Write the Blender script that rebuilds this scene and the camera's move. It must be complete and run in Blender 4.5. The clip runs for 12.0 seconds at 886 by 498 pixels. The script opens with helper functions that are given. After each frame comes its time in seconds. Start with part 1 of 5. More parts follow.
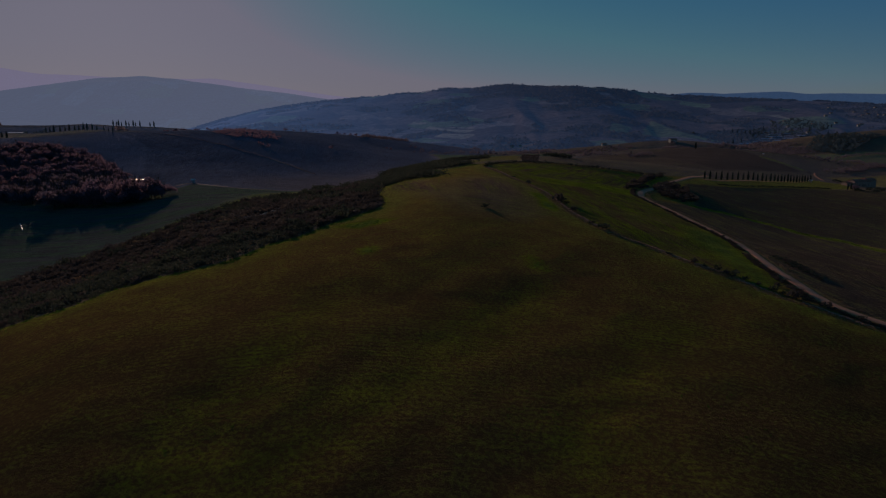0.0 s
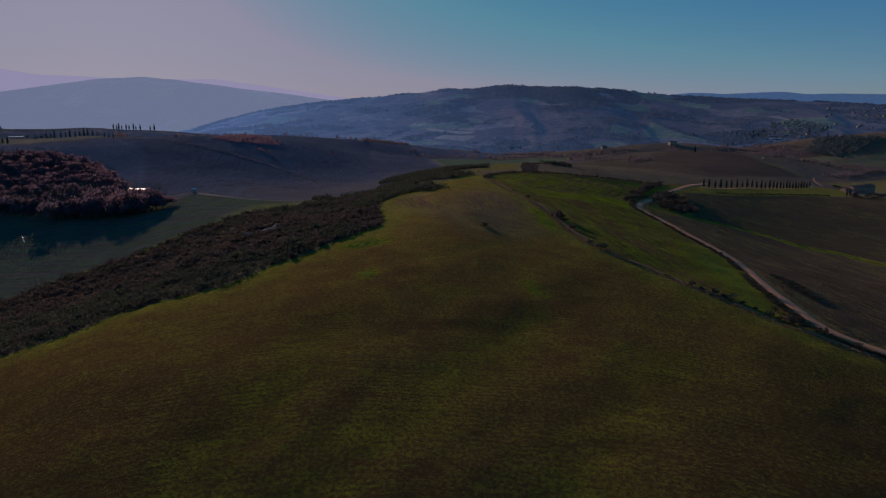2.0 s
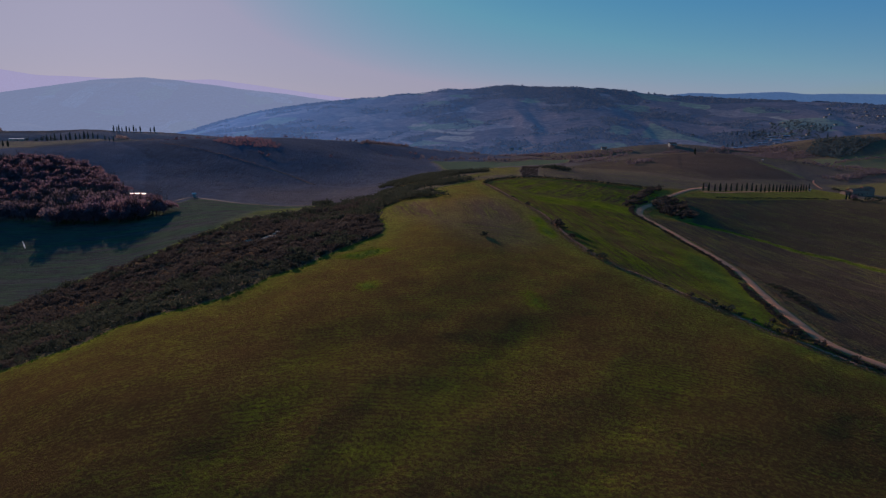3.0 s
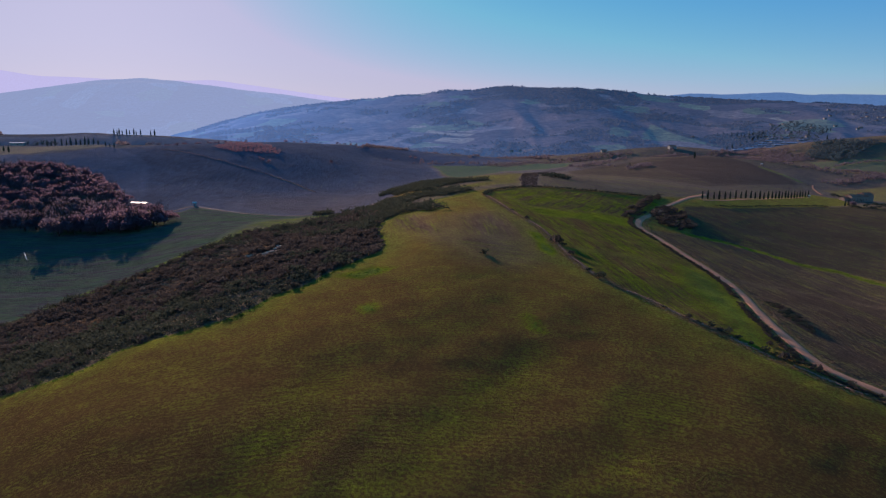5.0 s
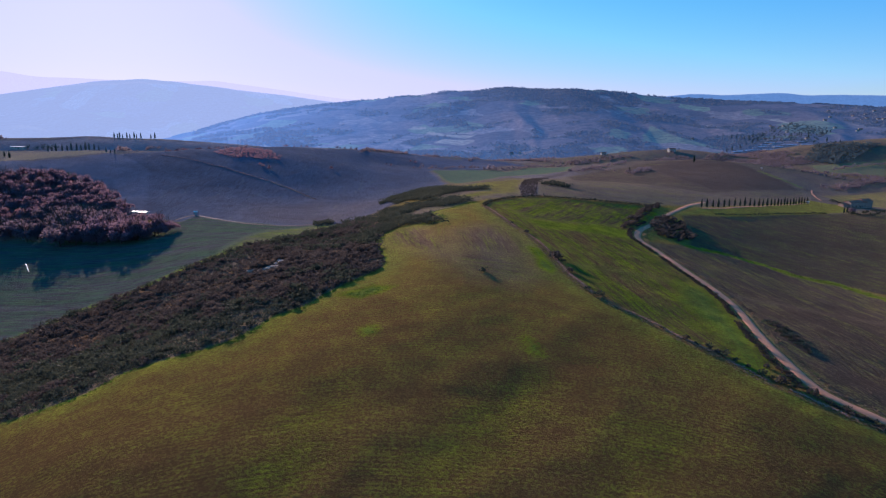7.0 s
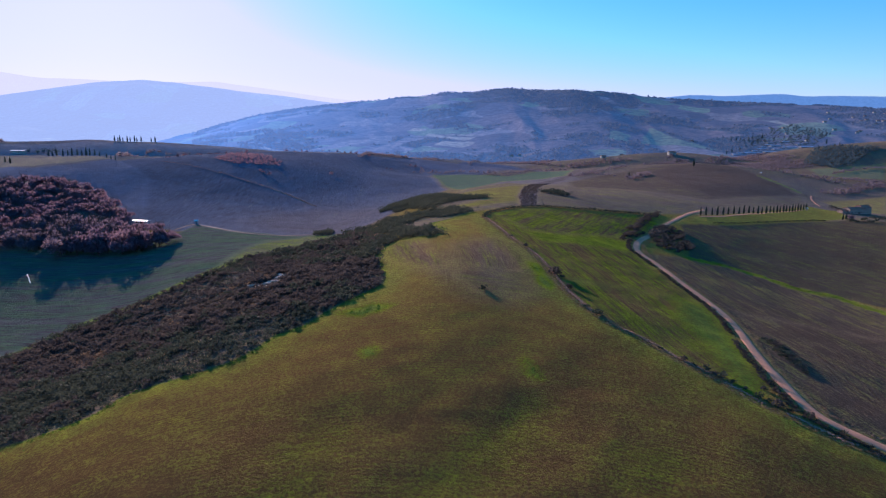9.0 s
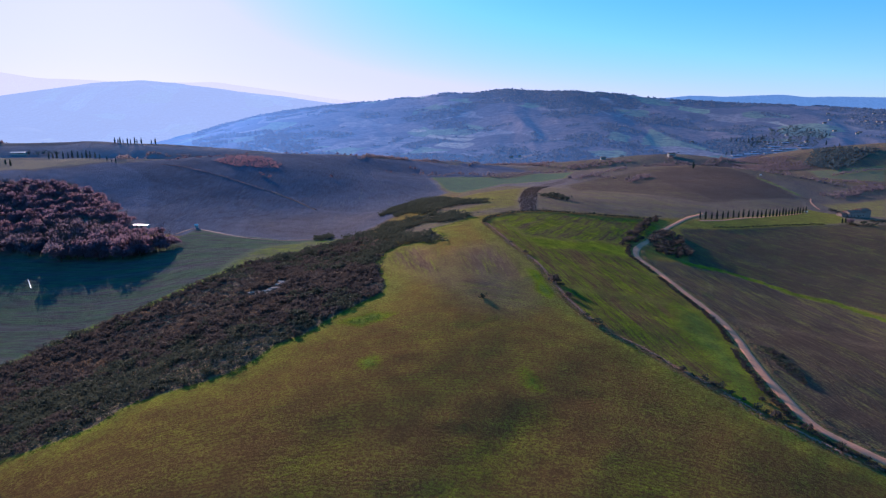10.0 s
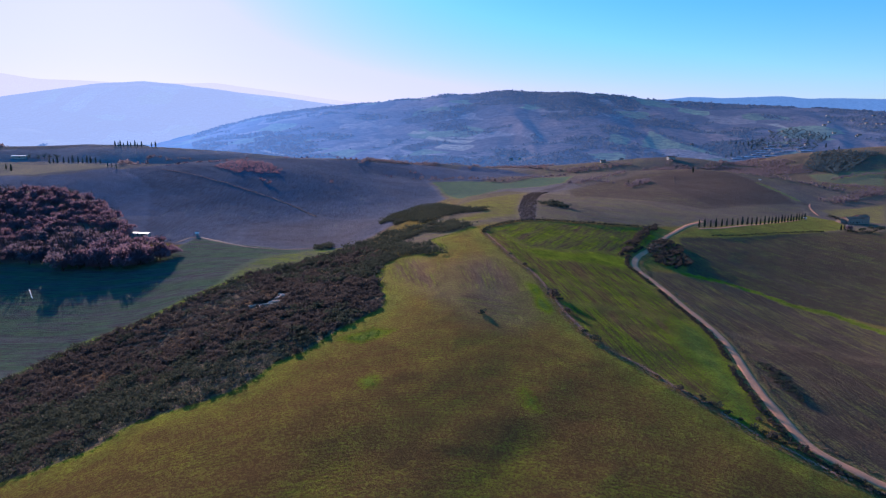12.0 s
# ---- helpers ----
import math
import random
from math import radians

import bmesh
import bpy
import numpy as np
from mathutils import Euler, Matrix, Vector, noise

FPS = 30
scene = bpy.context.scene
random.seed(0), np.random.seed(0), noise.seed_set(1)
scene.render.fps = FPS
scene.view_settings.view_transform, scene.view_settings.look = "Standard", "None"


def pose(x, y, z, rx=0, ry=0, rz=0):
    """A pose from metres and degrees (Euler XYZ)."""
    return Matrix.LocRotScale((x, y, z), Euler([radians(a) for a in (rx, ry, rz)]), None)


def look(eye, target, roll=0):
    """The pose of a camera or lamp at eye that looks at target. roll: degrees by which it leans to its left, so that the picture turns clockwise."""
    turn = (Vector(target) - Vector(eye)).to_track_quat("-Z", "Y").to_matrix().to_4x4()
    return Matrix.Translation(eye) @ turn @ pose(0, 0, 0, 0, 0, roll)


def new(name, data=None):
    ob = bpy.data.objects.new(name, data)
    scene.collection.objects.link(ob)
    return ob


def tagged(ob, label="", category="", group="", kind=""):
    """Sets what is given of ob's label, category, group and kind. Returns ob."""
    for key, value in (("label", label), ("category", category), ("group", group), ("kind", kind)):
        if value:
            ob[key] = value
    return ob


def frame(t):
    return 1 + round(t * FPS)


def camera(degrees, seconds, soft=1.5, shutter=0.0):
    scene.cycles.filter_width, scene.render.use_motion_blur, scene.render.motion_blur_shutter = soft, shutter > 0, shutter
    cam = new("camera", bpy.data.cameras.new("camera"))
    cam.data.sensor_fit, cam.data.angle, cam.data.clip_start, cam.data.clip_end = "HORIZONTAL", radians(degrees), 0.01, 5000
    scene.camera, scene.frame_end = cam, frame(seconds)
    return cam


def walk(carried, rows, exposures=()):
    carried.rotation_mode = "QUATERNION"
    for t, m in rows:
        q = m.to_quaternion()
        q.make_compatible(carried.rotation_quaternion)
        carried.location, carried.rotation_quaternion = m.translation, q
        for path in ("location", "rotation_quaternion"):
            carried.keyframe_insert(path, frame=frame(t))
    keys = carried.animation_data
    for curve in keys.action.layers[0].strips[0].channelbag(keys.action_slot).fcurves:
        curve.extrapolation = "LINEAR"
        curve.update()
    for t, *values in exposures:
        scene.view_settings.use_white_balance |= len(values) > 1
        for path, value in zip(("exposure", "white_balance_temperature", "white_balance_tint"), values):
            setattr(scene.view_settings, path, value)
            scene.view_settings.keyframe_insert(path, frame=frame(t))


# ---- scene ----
# ---- camera: straight up over the field, looking slightly down ----
cam = camera(72.0, 12.0, 1.25)
ROWS = [
    (0, 0.00, -0.00, 40.00, 0.000, -11.608, -0.252),
    (0.5, 0.01, -0.01, 41.62, -0.002, -11.620, -0.240),
    (1, 0.01, -0.02, 43.22, -0.004, -11.632, -0.229),
    (1.5, 0.02, -0.02, 44.79, -0.006, -11.643, -0.218),
    (2, 0.03, -0.04, 46.34, -0.008, -11.654, -0.207),
    (2.5, 0.04, -0.05, 47.89, -0.009, -11.664, -0.197),
    (3, 0.05, -0.06, 49.42, -0.011, -11.673, -0.188),
    (4, 0.07, -0.09, 52.47, -0.013, -11.691, -0.172),
    (5, 0.09, -0.13, 55.52, -0.015, -11.705, -0.160),
    (5.5, 0.10, -0.15, 57.04, -0.015, -11.711, -0.155),
    (6, 0.11, -0.17, 58.56, -0.016, -11.717, -0.152),
    (6.5, 0.12, -0.19, 60.08, -0.016, -11.721, -0.150),
    (7, 0.13, -0.22, 61.60, -0.017, -11.724, -0.149),
    (8, 0.16, -0.27, 64.63, -0.018, -11.728, -0.153),
    (9, 0.18, -0.32, 67.62, -0.018, -11.728, -0.162),
    (9.5, 0.20, -0.36, 69.09, -0.019, -11.726, -0.170),
    (10, 0.21, -0.39, 70.54, -0.019, -11.722, -0.179),
    (10.5, 0.23, -0.42, 71.96, -0.019, -11.718, -0.191),
    (11, 0.24, -0.45, 73.35, -0.020, -11.712, -0.204),
    (11.5, 0.26, -0.49, 74.70, -0.020, -11.705, -0.219),
    (12, 0.27, -0.53, 76.00, -0.020, -11.696, -0.237),
]
# the picture fades in; stops, kelvin and tint
FADE = [(0.0, -2.44), (0.5, -2.22), (1.0, -1.96), (1.5, -1.79), (2.0, -1.6), (2.5, -1.4), (3.0, -1.22), (5.0, -0.6), (5.5, -0.51),
        (6.0, -0.38), (6.5, -0.25), (7.0, -0.14), (9.0, 0.0), (12.0, 0.0)]
EXPOSURES = [(t, stops + 0.68, 4970.0 + 440.0 * min(1.0, -stops / 0.5) + 150.0 * max(0.0, -stops - 0.7), 31.0 + 1.5 * stops) for t, stops in FADE]
walk(cam, [(t, pose(x, y, z, 90 + pitch, roll, yaw)) for t, x, y, z, yaw, pitch, roll in ROWS], EXPOSURES)

# ---- light: low winter sun ahead of the camera, clear sky ----
SUN_BEARING, SUN_HEIGHT = -28.0, 14.8
world = bpy.data.worlds.new("clear_sky")
scene.world = world
world.use_nodes = True
wn = world.node_tree
sky = wn.nodes.new("ShaderNodeTexSky")
sky.sky_type = "NISHITA"
sky.sun_disc = False
sky.sun_elevation = radians(SUN_HEIGHT)
sky.sun_rotation = radians(SUN_BEARING)
sky.altitude = 300
sky.air_density, sky.dust_density, sky.ozone_density = 1.0, 0.28, 4.0
veil = wn.nodes.new("ShaderNodeMix")
veil.data_type, veil.blend_type = "RGBA", "DARKEN"
veil.inputs[0].default_value, veil.inputs[7].default_value = 0.85, (4.3, 3.82, 3.74, 1.0)
thin = wn.nodes.new("ShaderNodeGamma")
thin.inputs[1].default_value = 0.85
deep = wn.nodes.new("ShaderNodeHueSaturation")
deep.inputs["Hue"].default_value, deep.inputs["Saturation"].default_value = 0.484, 1.32
wn.links.new(sky.outputs[0], thin.inputs[0])
wn.links.new(thin.outputs[0], deep.inputs["Color"])
wn.links.new(deep.outputs[0], veil.inputs[6])
wn.links.new(veil.outputs[2], wn.nodes["Background"].inputs["Color"])
wn.nodes["Background"].inputs["Strength"].default_value = 0.12
sun_data = bpy.data.lights.new("sun", "SUN")
sun_data.energy, sun_data.angle, sun_data.color = 4.9, radians(0.6), (1.0, 0.72, 0.42)
sun = new("sun", sun_data)
sb, sh = radians(SUN_BEARING), radians(SUN_HEIGHT)
sun.matrix_world = look((0, 0, 300), (-math.sin(sb) * math.cos(sh), -math.cos(sb) * math.cos(sh), 300 - math.sin(sh)))

# ---- the lie of the land: heights on rings of growing radius, bearings every ten degrees ----
RING0, RING_STEP, BEARING0, BEARING_STEP = 40.0, 1.42, -50.0, 10.0
NEAR_GROUND = [
    [-5.0, -4.9, -4.8, -4.8, -5.0, -5.1, -4.9, -4.8, -4.7, -4.8, -5.1],
    [-5.0, -3.4, -2.3, -1.5, -1.1, -1.2, -1.7, -2.2, -2.7, -3.7, -4.9],
    [-5.8, -1.9, 0.3, 1.7, 2.6, 2.1, 0.8, 0.3, -0.6, -2.7, -5.2],
    [-8.6, -0.6, 3.7, 5.2, 5.8, 4.0, 2.7, 2.7, 1.4, -2.3, -6.3],
    [-13.9, -4.1, 1.6, 7.2, 9.1, 10.8, 9.4, 5.9, 2.4, -3.2, -7.8]]
MIDDLE_GROUND = [
    [-18.3, -19.5, -15.9, 3.1, 9.4, 21.8, 14.4, 7.0, -1.5, -7.7, -9.4],
    [-18.7, -24.3, -14.3, 7.2, 2.1, 21.0, 14.6, 0.9, -12.8, -18.4, -16.0],
    [-15.1, -12.2, -0.3, 2.8, -12.8, 17.0, 24.1, 8.9, -8.9, -19.8, -23.6],
    [-4.7, 5.7, 17.0, 16.1, 0.1, -3.6, 4.6, 7.4, -4.3, -10.1, -23.2],
    [6.3, 32.3, 51.5, 56.8, 47.9, -19.2, -21.8, -11.1, -38.4, -23.3, -27.7]]
FAR_GROUND = [
    [-8.9, 7.2, 19.5, 17.5, 2.8, -13.6, -3.2, 3.5, 1.4, 2.3, -17.4],
    [-30.2, -28.1, -27.5, -26.1, -30.1, -18.9, 0.6, 8.2, 28.1, 30.3, 5.3],
    [-49.8, -49.9, -48.5, -44.9, -43.2, -30.6, -16.4, -9.6, 11.9, 27.0, 22.3],
    [-62.1, -54.3, -45.2, -40.4, -38.5, -33.0, -34.0, -38.0, -22.1, 5.9, 25.4],
    [-67.7, -48.9, -32.5, -27.2, -25.5, -27.4, -43.5, -56.9, -48.5, -17.7, 18.0]]
GRID = np.array(NEAR_GROUND + MIDDLE_GROUND + FAR_GROUND)


def spline(f):
    return ((1 - f) ** 3 / 6, (3 * f ** 3 - 6 * f * f + 4) / 6, (-3 * f ** 3 + 3 * f * f + 3 * f + 1) / 6, f ** 3 / 6)


def value_noise(x, y, scale, seed=0):
    """Smooth noise from -1 to 1, with lumps of about that many metres."""
    x, y = np.asarray(x, float) / scale, np.asarray(y, float) / scale
    i, j = np.floor(x).astype(np.int64), np.floor(y).astype(np.int64)
    u, v = x - i, y - j
    u, v = u * u * (3 - 2 * u), v * v * (3 - 2 * v)

    def corner(a, b):
        h = (a * 374761393 + b * 668265263 + seed * 974634773) & 0xFFFFFFFF
        h = ((h ^ (h >> 13)) * 1274126177) & 0xFFFFFFFF
        return ((h ^ (h >> 16)) & 0xFFFF) / 32767.5 - 1
    return ((corner(i, j) * (1 - u) + corner(i + 1, j) * u) * (1 - v)
            + (corner(i, j + 1) * (1 - u) + corner(i + 1, j + 1) * u) * v)


# crests of the hills beyond the near ridge: x, y, height
WEST_CREST = [(-330, 547, 25), (-303, 563, 34), (-268, 603, 33), (-238, 658, 34), (-237, 732, 31), (-217, 780, 31), (-187, 839, 29), (-149, 887, 25), (-119, 902, 21), (-69, 897, 14), (-18, 859, 6), (13, 829, -2)]
PALE_CREST = [(-582, 750, 26), (-543, 754, 27), (-509, 766, 27), (-447, 734, 28), (-373, 661, 31), (-303, 563, 34)]
CYPRESS_CREST = [(-763, 989, 33), (-728, 1016, 33), (-667, 1068, 33), (-621, 1073, 37), (-565, 1058, 34), (-505, 1077, 33), (-447, 1102, 28), (-379, 1138, 23), (-314, 1209, 11), (-239, 1277, -8)]
DARK_CREST = [(104, 550, 9), (143, 623, 5), (208, 730, 2), (283, 833, 1), (360, 911, 5), (396, 918, 7), (423, 884, 4), (428, 814, -5), (429, 745, -13), (424, 701, -18)]
DARK_BACK = [(250, 640, 2), (290, 700, 1), (330, 750, 1), (365, 810, 2), (390, 860, 4)]
HOUSE_CREST = [(145, 1342, -24), (217, 1332, -17), (283, 1299, -9), (348, 1273, -1), (411, 1254, 7), (465, 1246, 10), (522, 1244, 6), (602, 1264, -7)]
EAST_CREST = [(618, 1086, -8), (715, 1203, 7), (788, 1252, 21), (850, 1260, 29), (948, 1239, 36)]
MIDDLE_CREST = [(-170, 1288, -10), (-51, 1278, -9), (42, 1249, -9), (131, 1212, -15), (194, 1184, -25)]
CRESTS = ((WEST_CREST, 190, 36), (PALE_CREST, 130, 40), (CYPRESS_CREST, 150, 45), (DARK_CREST, 190, 26), (DARK_BACK, 110, 26), (HOUSE_CREST, 150, 40),
          (EAST_CREST, 170, 45), (MIDDLE_CREST, 110, 36))


def plots(x, y, size, seed):
    """Three random numbers for each plot of an uneven patchwork."""
    x, y = (x + 0.35 * size * value_noise(x, y, size * 0.8, seed)) / size, (y + 0.35 * size * value_noise(x, y, size * 0.7, seed + 1)) / (size * 1.7)
    i, j = np.floor(x), np.floor(y)
    best, out = np.full(np.shape(x), 1e9), np.zeros((len(x), 3))
    for di in (-1, 0, 1):
        for dj in (-1, 0, 1):
            a, b = i + di, j + dj
            px = a + 0.5 + 0.4 * value_noise(a * 7.0, b * 7.0, 1.0, seed + 2)
            py = b + 0.5 + 0.4 * value_noise(a * 7.0, b * 7.0, 1.0, seed + 3)
            d = np.hypot(x - px, y - py)
            rnd = np.stack([value_noise(a * 7.0, b * 7.0, 1.0, seed + 4 + k) * 0.5 + 0.5 for k in range(3)], 1)
            out = np.where((d < best)[:, None], rnd, out)
            best = np.minimum(best, d)
    return out


def off_line(x, y, line):
    """Distance to an open line."""
    best = np.full(np.shape(x), 1e9)
    for (ax, ay), (bx, by) in zip(line, line[1:]):
        dx, dy = bx - ax, by - ay
        s = np.clip(((x - ax) * dx + (y - ay) * dy) / max(dx * dx + dy * dy, 1e-9), 0, 1)
        best = np.minimum(best, np.hypot(x - ax - s * dx, y - ay - s * dy))
    return best


# shallow gullies that run down the near field
GULLIES = (
    [(21, 126), (11, 112), (0, 95), (-7, 84), (-14, 75), (-21, 66)],
    [(42, 107), (33, 94), (26, 83), (21, 75), (18, 66)],
    [(-24, 112), (-27, 97), (-29, 87), (-31, 75), (-32, 64)],
)


def gully(x, y):
    """How deep in a gully of the near field, from 0 to 1."""
    d = np.minimum.reduce([off_line(x, y, line) for line in GULLIES])
    return np.exp(-((d + 2.0 * value_noise(x, y, 9, 23)) / 7.5) ** 2)


def ground(x, y):
    """Height of the land."""
    if np.ndim(x) == 0:
        return ground(np.array([x]), np.array([y]))[0]
    x, y = np.asarray(x, float), np.asarray(y, float)
    away = np.hypot(x, y)
    r = np.clip(away, 41, 5300)
    a = np.degrees(np.arctan2(x, y))
    a = np.where(np.abs(a) > 49.9, np.sign(a) * 49.9 * (180 - np.abs(a)) / 130.1, a) * np.clip(away / 50, 0, 1)
    u, v = np.log(r / RING0) / math.log(RING_STEP), (a - BEARING0) / BEARING_STEP
    n, m = GRID.shape
    i, j = np.clip(np.floor(u).astype(int), 0, n - 2), np.clip(np.floor(v).astype(int), 0, m - 2)
    bu, bv = spline(u - i), spline(v - j)
    z = np.zeros_like(r)
    for k in range(4):
        for l in range(4):
            z = z + bu[k] * bv[l] * GRID[np.clip(i + k - 1, 0, n - 1), np.clip(j + l - 1, 0, m - 1)]
    # beyond the near ridge: a valley floor with crests standing over it
    plain = np.interp(r, (500, 700, 1000, 1300, 1500, 1700, 2000, 5000), (-18, -28, -38, -34, -30, -30, -35, -40))
    top = plain.copy()
    out = away > 460
    px, py = x[out], y[out]
    for crest, wide, drop in CRESTS:
        c = np.concatenate([np.linspace(p, q, 4, endpoint=False) for p, q in zip(crest, crest[1:])] + [[crest[-1]]])
        best, high, total = np.full(px.shape, 1e9), np.zeros(px.shape), np.zeros(px.shape)
        for cx, cy, cz in c:
            d = (px - cx) ** 2 + (py - cy) ** 2
            k = 1 / (d + 900) ** 2
            high, total, best = high + cz * k, total + k, np.minimum(best, d)
        one = high / total - drop * 1.5 * (1 - np.exp(-best / (wide * 1.5) ** 2))
        top[out] = np.logaddexp(top[out] / 3, one / 3) * 3
    w = np.clip((r - 470) / 320, 0, 1)
    w = w * w * (3 - 2 * w)
    z = z * (1 - w) + top * w
    near = away < 220
    z[near] -= 0.32 * gully(x[near], y[near])
    return (z + 0.45 * value_noise(x + 0.2 * y, y * 0.3, 21, 4) + 0.25 * value_noise(x, y, 17, 1) + 0.12 * value_noise(x, y, 5, 2)
            + np.clip((r - 500) / 900, 0, 1) * 2.5 * value_noise(x, y, 130, 3))


def inside(x, y, loop):
    """Signed distance to a closed line, positive inside."""
    x, y = np.asarray(x, float), np.asarray(y, float)
    best, odd = np.full(x.shape, 1e9), np.zeros(x.shape, bool)
    for (ax, ay), (bx, by) in zip(loop, loop[1:] + loop[:1]):
        dx, dy = bx - ax, by - ay
        s = np.clip(((x - ax) * dx + (y - ay) * dy) / max(dx * dx + dy * dy, 1e-9), 0, 1)
        best = np.minimum(best, np.hypot(x - ax - s * dx, y - ay - s * dy))
        if dy:
            odd ^= ((ay > y) != (by > y)) & (x < (y - ay) / dy * dx + ax)
    return np.where(odd, best, -best)


def along(line, step):
    """A smooth run of places along a line, step metres apart."""
    p = [Vector((x, y)) for x, y in line]
    p = [p[0] * 2 - p[1]] + p + [p[-1] * 2 - p[-2]]
    fine = []
    for k in range(1, len(p) - 2):
        for s in range(12):
            t = s / 12
            fine.append(0.5 * (2 * p[k] + (p[k + 1] - p[k - 1]) * t + (2 * p[k - 1] - 5 * p[k] + 4 * p[k + 1] - p[k + 2]) * t * t
                               + (3 * p[k] - p[k - 1] - 3 * p[k + 1] + p[k + 2]) * t ** 3))
    fine.append(p[-2])
    fine = np.array([(q.x, q.y) for q in fine])
    run = np.r_[0, np.cumsum(np.hypot(*np.diff(fine, axis=0).T))]
    at = np.arange(0, run[-1], step)
    return np.stack([np.interp(at, run, fine[:, 0]), np.interp(at, run, fine[:, 1])], 1)


# ---- lines and borders of the plan ----
FIELD_EDGE = [(-113.6, 126.0), (-100.9, 125.5), (-90.9, 127.2), (-81.9, 131.8), (-77.7, 142.6), (-65.8, 145.7), (-57.2, 150.7), (-50.7, 159.5), (-48.2, 168.3), (-40.4, 174.4), (-35.2, 184.3), (-26.9, 196.6), (-20.0, 205.1), (-19.7, 215.0), (-27.3, 245.2), (-26, 269), (-19, 281), (-10, 276), (1, 285), (-5, 311), (6, 324), (19, 340)]
DITCH = [(22, 324), (27, 291), (32, 265), (37.1, 244.8), (39.5, 223.5), (41.4, 204.2), (45.3, 186.0), (50.5, 174.3), (57.6, 166.4), (63.4, 155.0), (68.4, 148.2), (72.8, 141.4), (76.7, 134.8), (81.8, 128.9), (88.3, 122.3), (95.1, 117.2)]
HEADLAND = [(22, 324), (28, 342), (42, 361), (63, 376), (89, 382), (118, 395), (146, 411)]
ROAD = [(105.0, 117.2), (98.2, 121.7), (93.8, 126.7), (89.5, 132.9), (89.1, 143.4), (90.6, 159.0), (93.8, 175.5), (98.7, 196.0), (101.2, 216.5), (100, 245), (99, 272), (97, 292), (99, 304), (106, 321), (120, 344), (146, 388), (164, 415), (183, 443), (202, 467)]
GRASS_STRIP = [(126, 304), (146, 306), (158, 299), (170, 285), (187, 276), (196, 256), (203, 237)]
LAWN = [(153, 393), (184, 431), (237, 475), (357, 593), (376, 574), (360, 533), (291, 477), (186, 413)]
DRIVE = [(184, 431), (235, 470), (331, 557)]
FAR_ROAD = [(377, 604), (387, 630), (398, 655), (413, 680)]
ROCK_LINE = [(-76, 231), (-71, 229), (-67, 231), (-66, 238), (-65, 244)]
SCRUB_LINE = [(-168, 193), (-161, 208), (-157, 224), (-145, 243), (-128, 252), (-114, 263), (-101, 277), (-87, 294), (-67, 319), (-57, 345), (-40, 330)]
FOREST = [(-290, 357), (-239, 352), (-223, 337), (-185, 333), (-152, 331), (-157, 345), (-196, 377), (-225, 429), (-266, 478), (-310, 509), (-399, 504)]
FARM_TRACK = [(-169, 380), (-161, 395), (-131, 371), (-106, 359), (-83, 362), (-62, 359)]
WEST_FIELD = [(-303, 366), (-191, 344), (-163, 365), (-161, 395), (-131, 371), (-61, 352), (-67, 319), (-87, 294), (-114, 263), (-145, 243), (-161, 208), (-168, 193)]
WEST_OLIVE = [(-103, 278), (-103, 308), (-97, 337), (-74, 353), (-60, 350), (-67, 319), (-87, 294)]
WEST_HILL = [(-331, 549), (-289, 651), (-265, 753), (-180, 807), (-117, 893), (-35, 885), (4, 593), (-33, 429), (-54, 353), (-96, 359), (-130, 360), (-168, 376), (-208, 400), (-284, 515)]
MIDDLE_DARK = [(-114, 870), (-38, 960), (42, 1239), (130, 1205), (208, 1116), (50, 809), (-20, 758), (-57, 743)]
WEST_FOOT = [(-143, 430), (-105, 505), (-36, 468), (-48, 357), (-96, 361), (-127, 372)]
FOREST_EDGE = [(-515, 644), (-376, 563), (-341, 583), (-326, 607), (-261, 539), (-200, 398), (-266, 478), (-315, 519), (-410, 518)]
NORTH_FALLOW = [(164, 554), (299, 619), (410, 700), (361, 594), (239, 478), (187, 439), (150, 417), (202, 482)]
PALE_FIELD = [(-522, 655), (-385, 577), (-348, 596), (-330, 615), (-390, 669), (-539, 748), (-705, 888)]
CYPRESS_SLOPE = [(-588, 741), (-627, 943), (-341, 635), (-407, 1000), (-343, 1059), (-376, 1556), (-151, 807), (-410, 1578), (-374, 1123), (-434, 1068), (-492, 1048), (-550, 1030), (-601, 1038), (-638, 1020), (-757, 958)]
HILL_HEDGE = [(-276, 606), (-243, 594), (-210, 577), (-178, 560), (-154, 548), (-130, 530), (-104, 501)]
PLOT = [(81, 592), (99, 665), (138, 743), (186, 853), (204, 890), (152, 741), (98, 601), (75, 484), (58, 374), (48, 370), (53, 420)]
GREEN_MEADOW = [(-14, 782), (4, 646), (17, 580), (40, 644), (71, 717), (121, 741), (162, 810), (205, 961), (150, 922), (113, 837), (85, 788), (57, 809), (27, 814)]
DARK_HILL = [(135, 673), (200, 781), (287, 896), (400, 960), (428, 915), (422, 833), (414, 759), (390, 667), (332, 627), (237, 545), (209, 567), (170, 576), (123, 558)]
EAST_DARK = [(155, 392), (190, 412), (290, 475), (351, 519), (437, 535), (216, 254), (188, 278), (172, 287), (159, 301), (147, 308), (127, 306)]
RIDGE = [(-10, 276), (1, 285), (-5, 311), (19, 347), (42, 365), (63, 380), (90, 386), (150, 417), (202, 482), (164, 554), (121, 599), (75, 690), (28, 628), (3, 434), (-8, 386), (-25, 328)]
DARK_EAST = [(286, 846), (380, 940), (422, 902), (420, 829), (412, 756), (389, 667), (339, 640), (257, 578), (256, 679)]
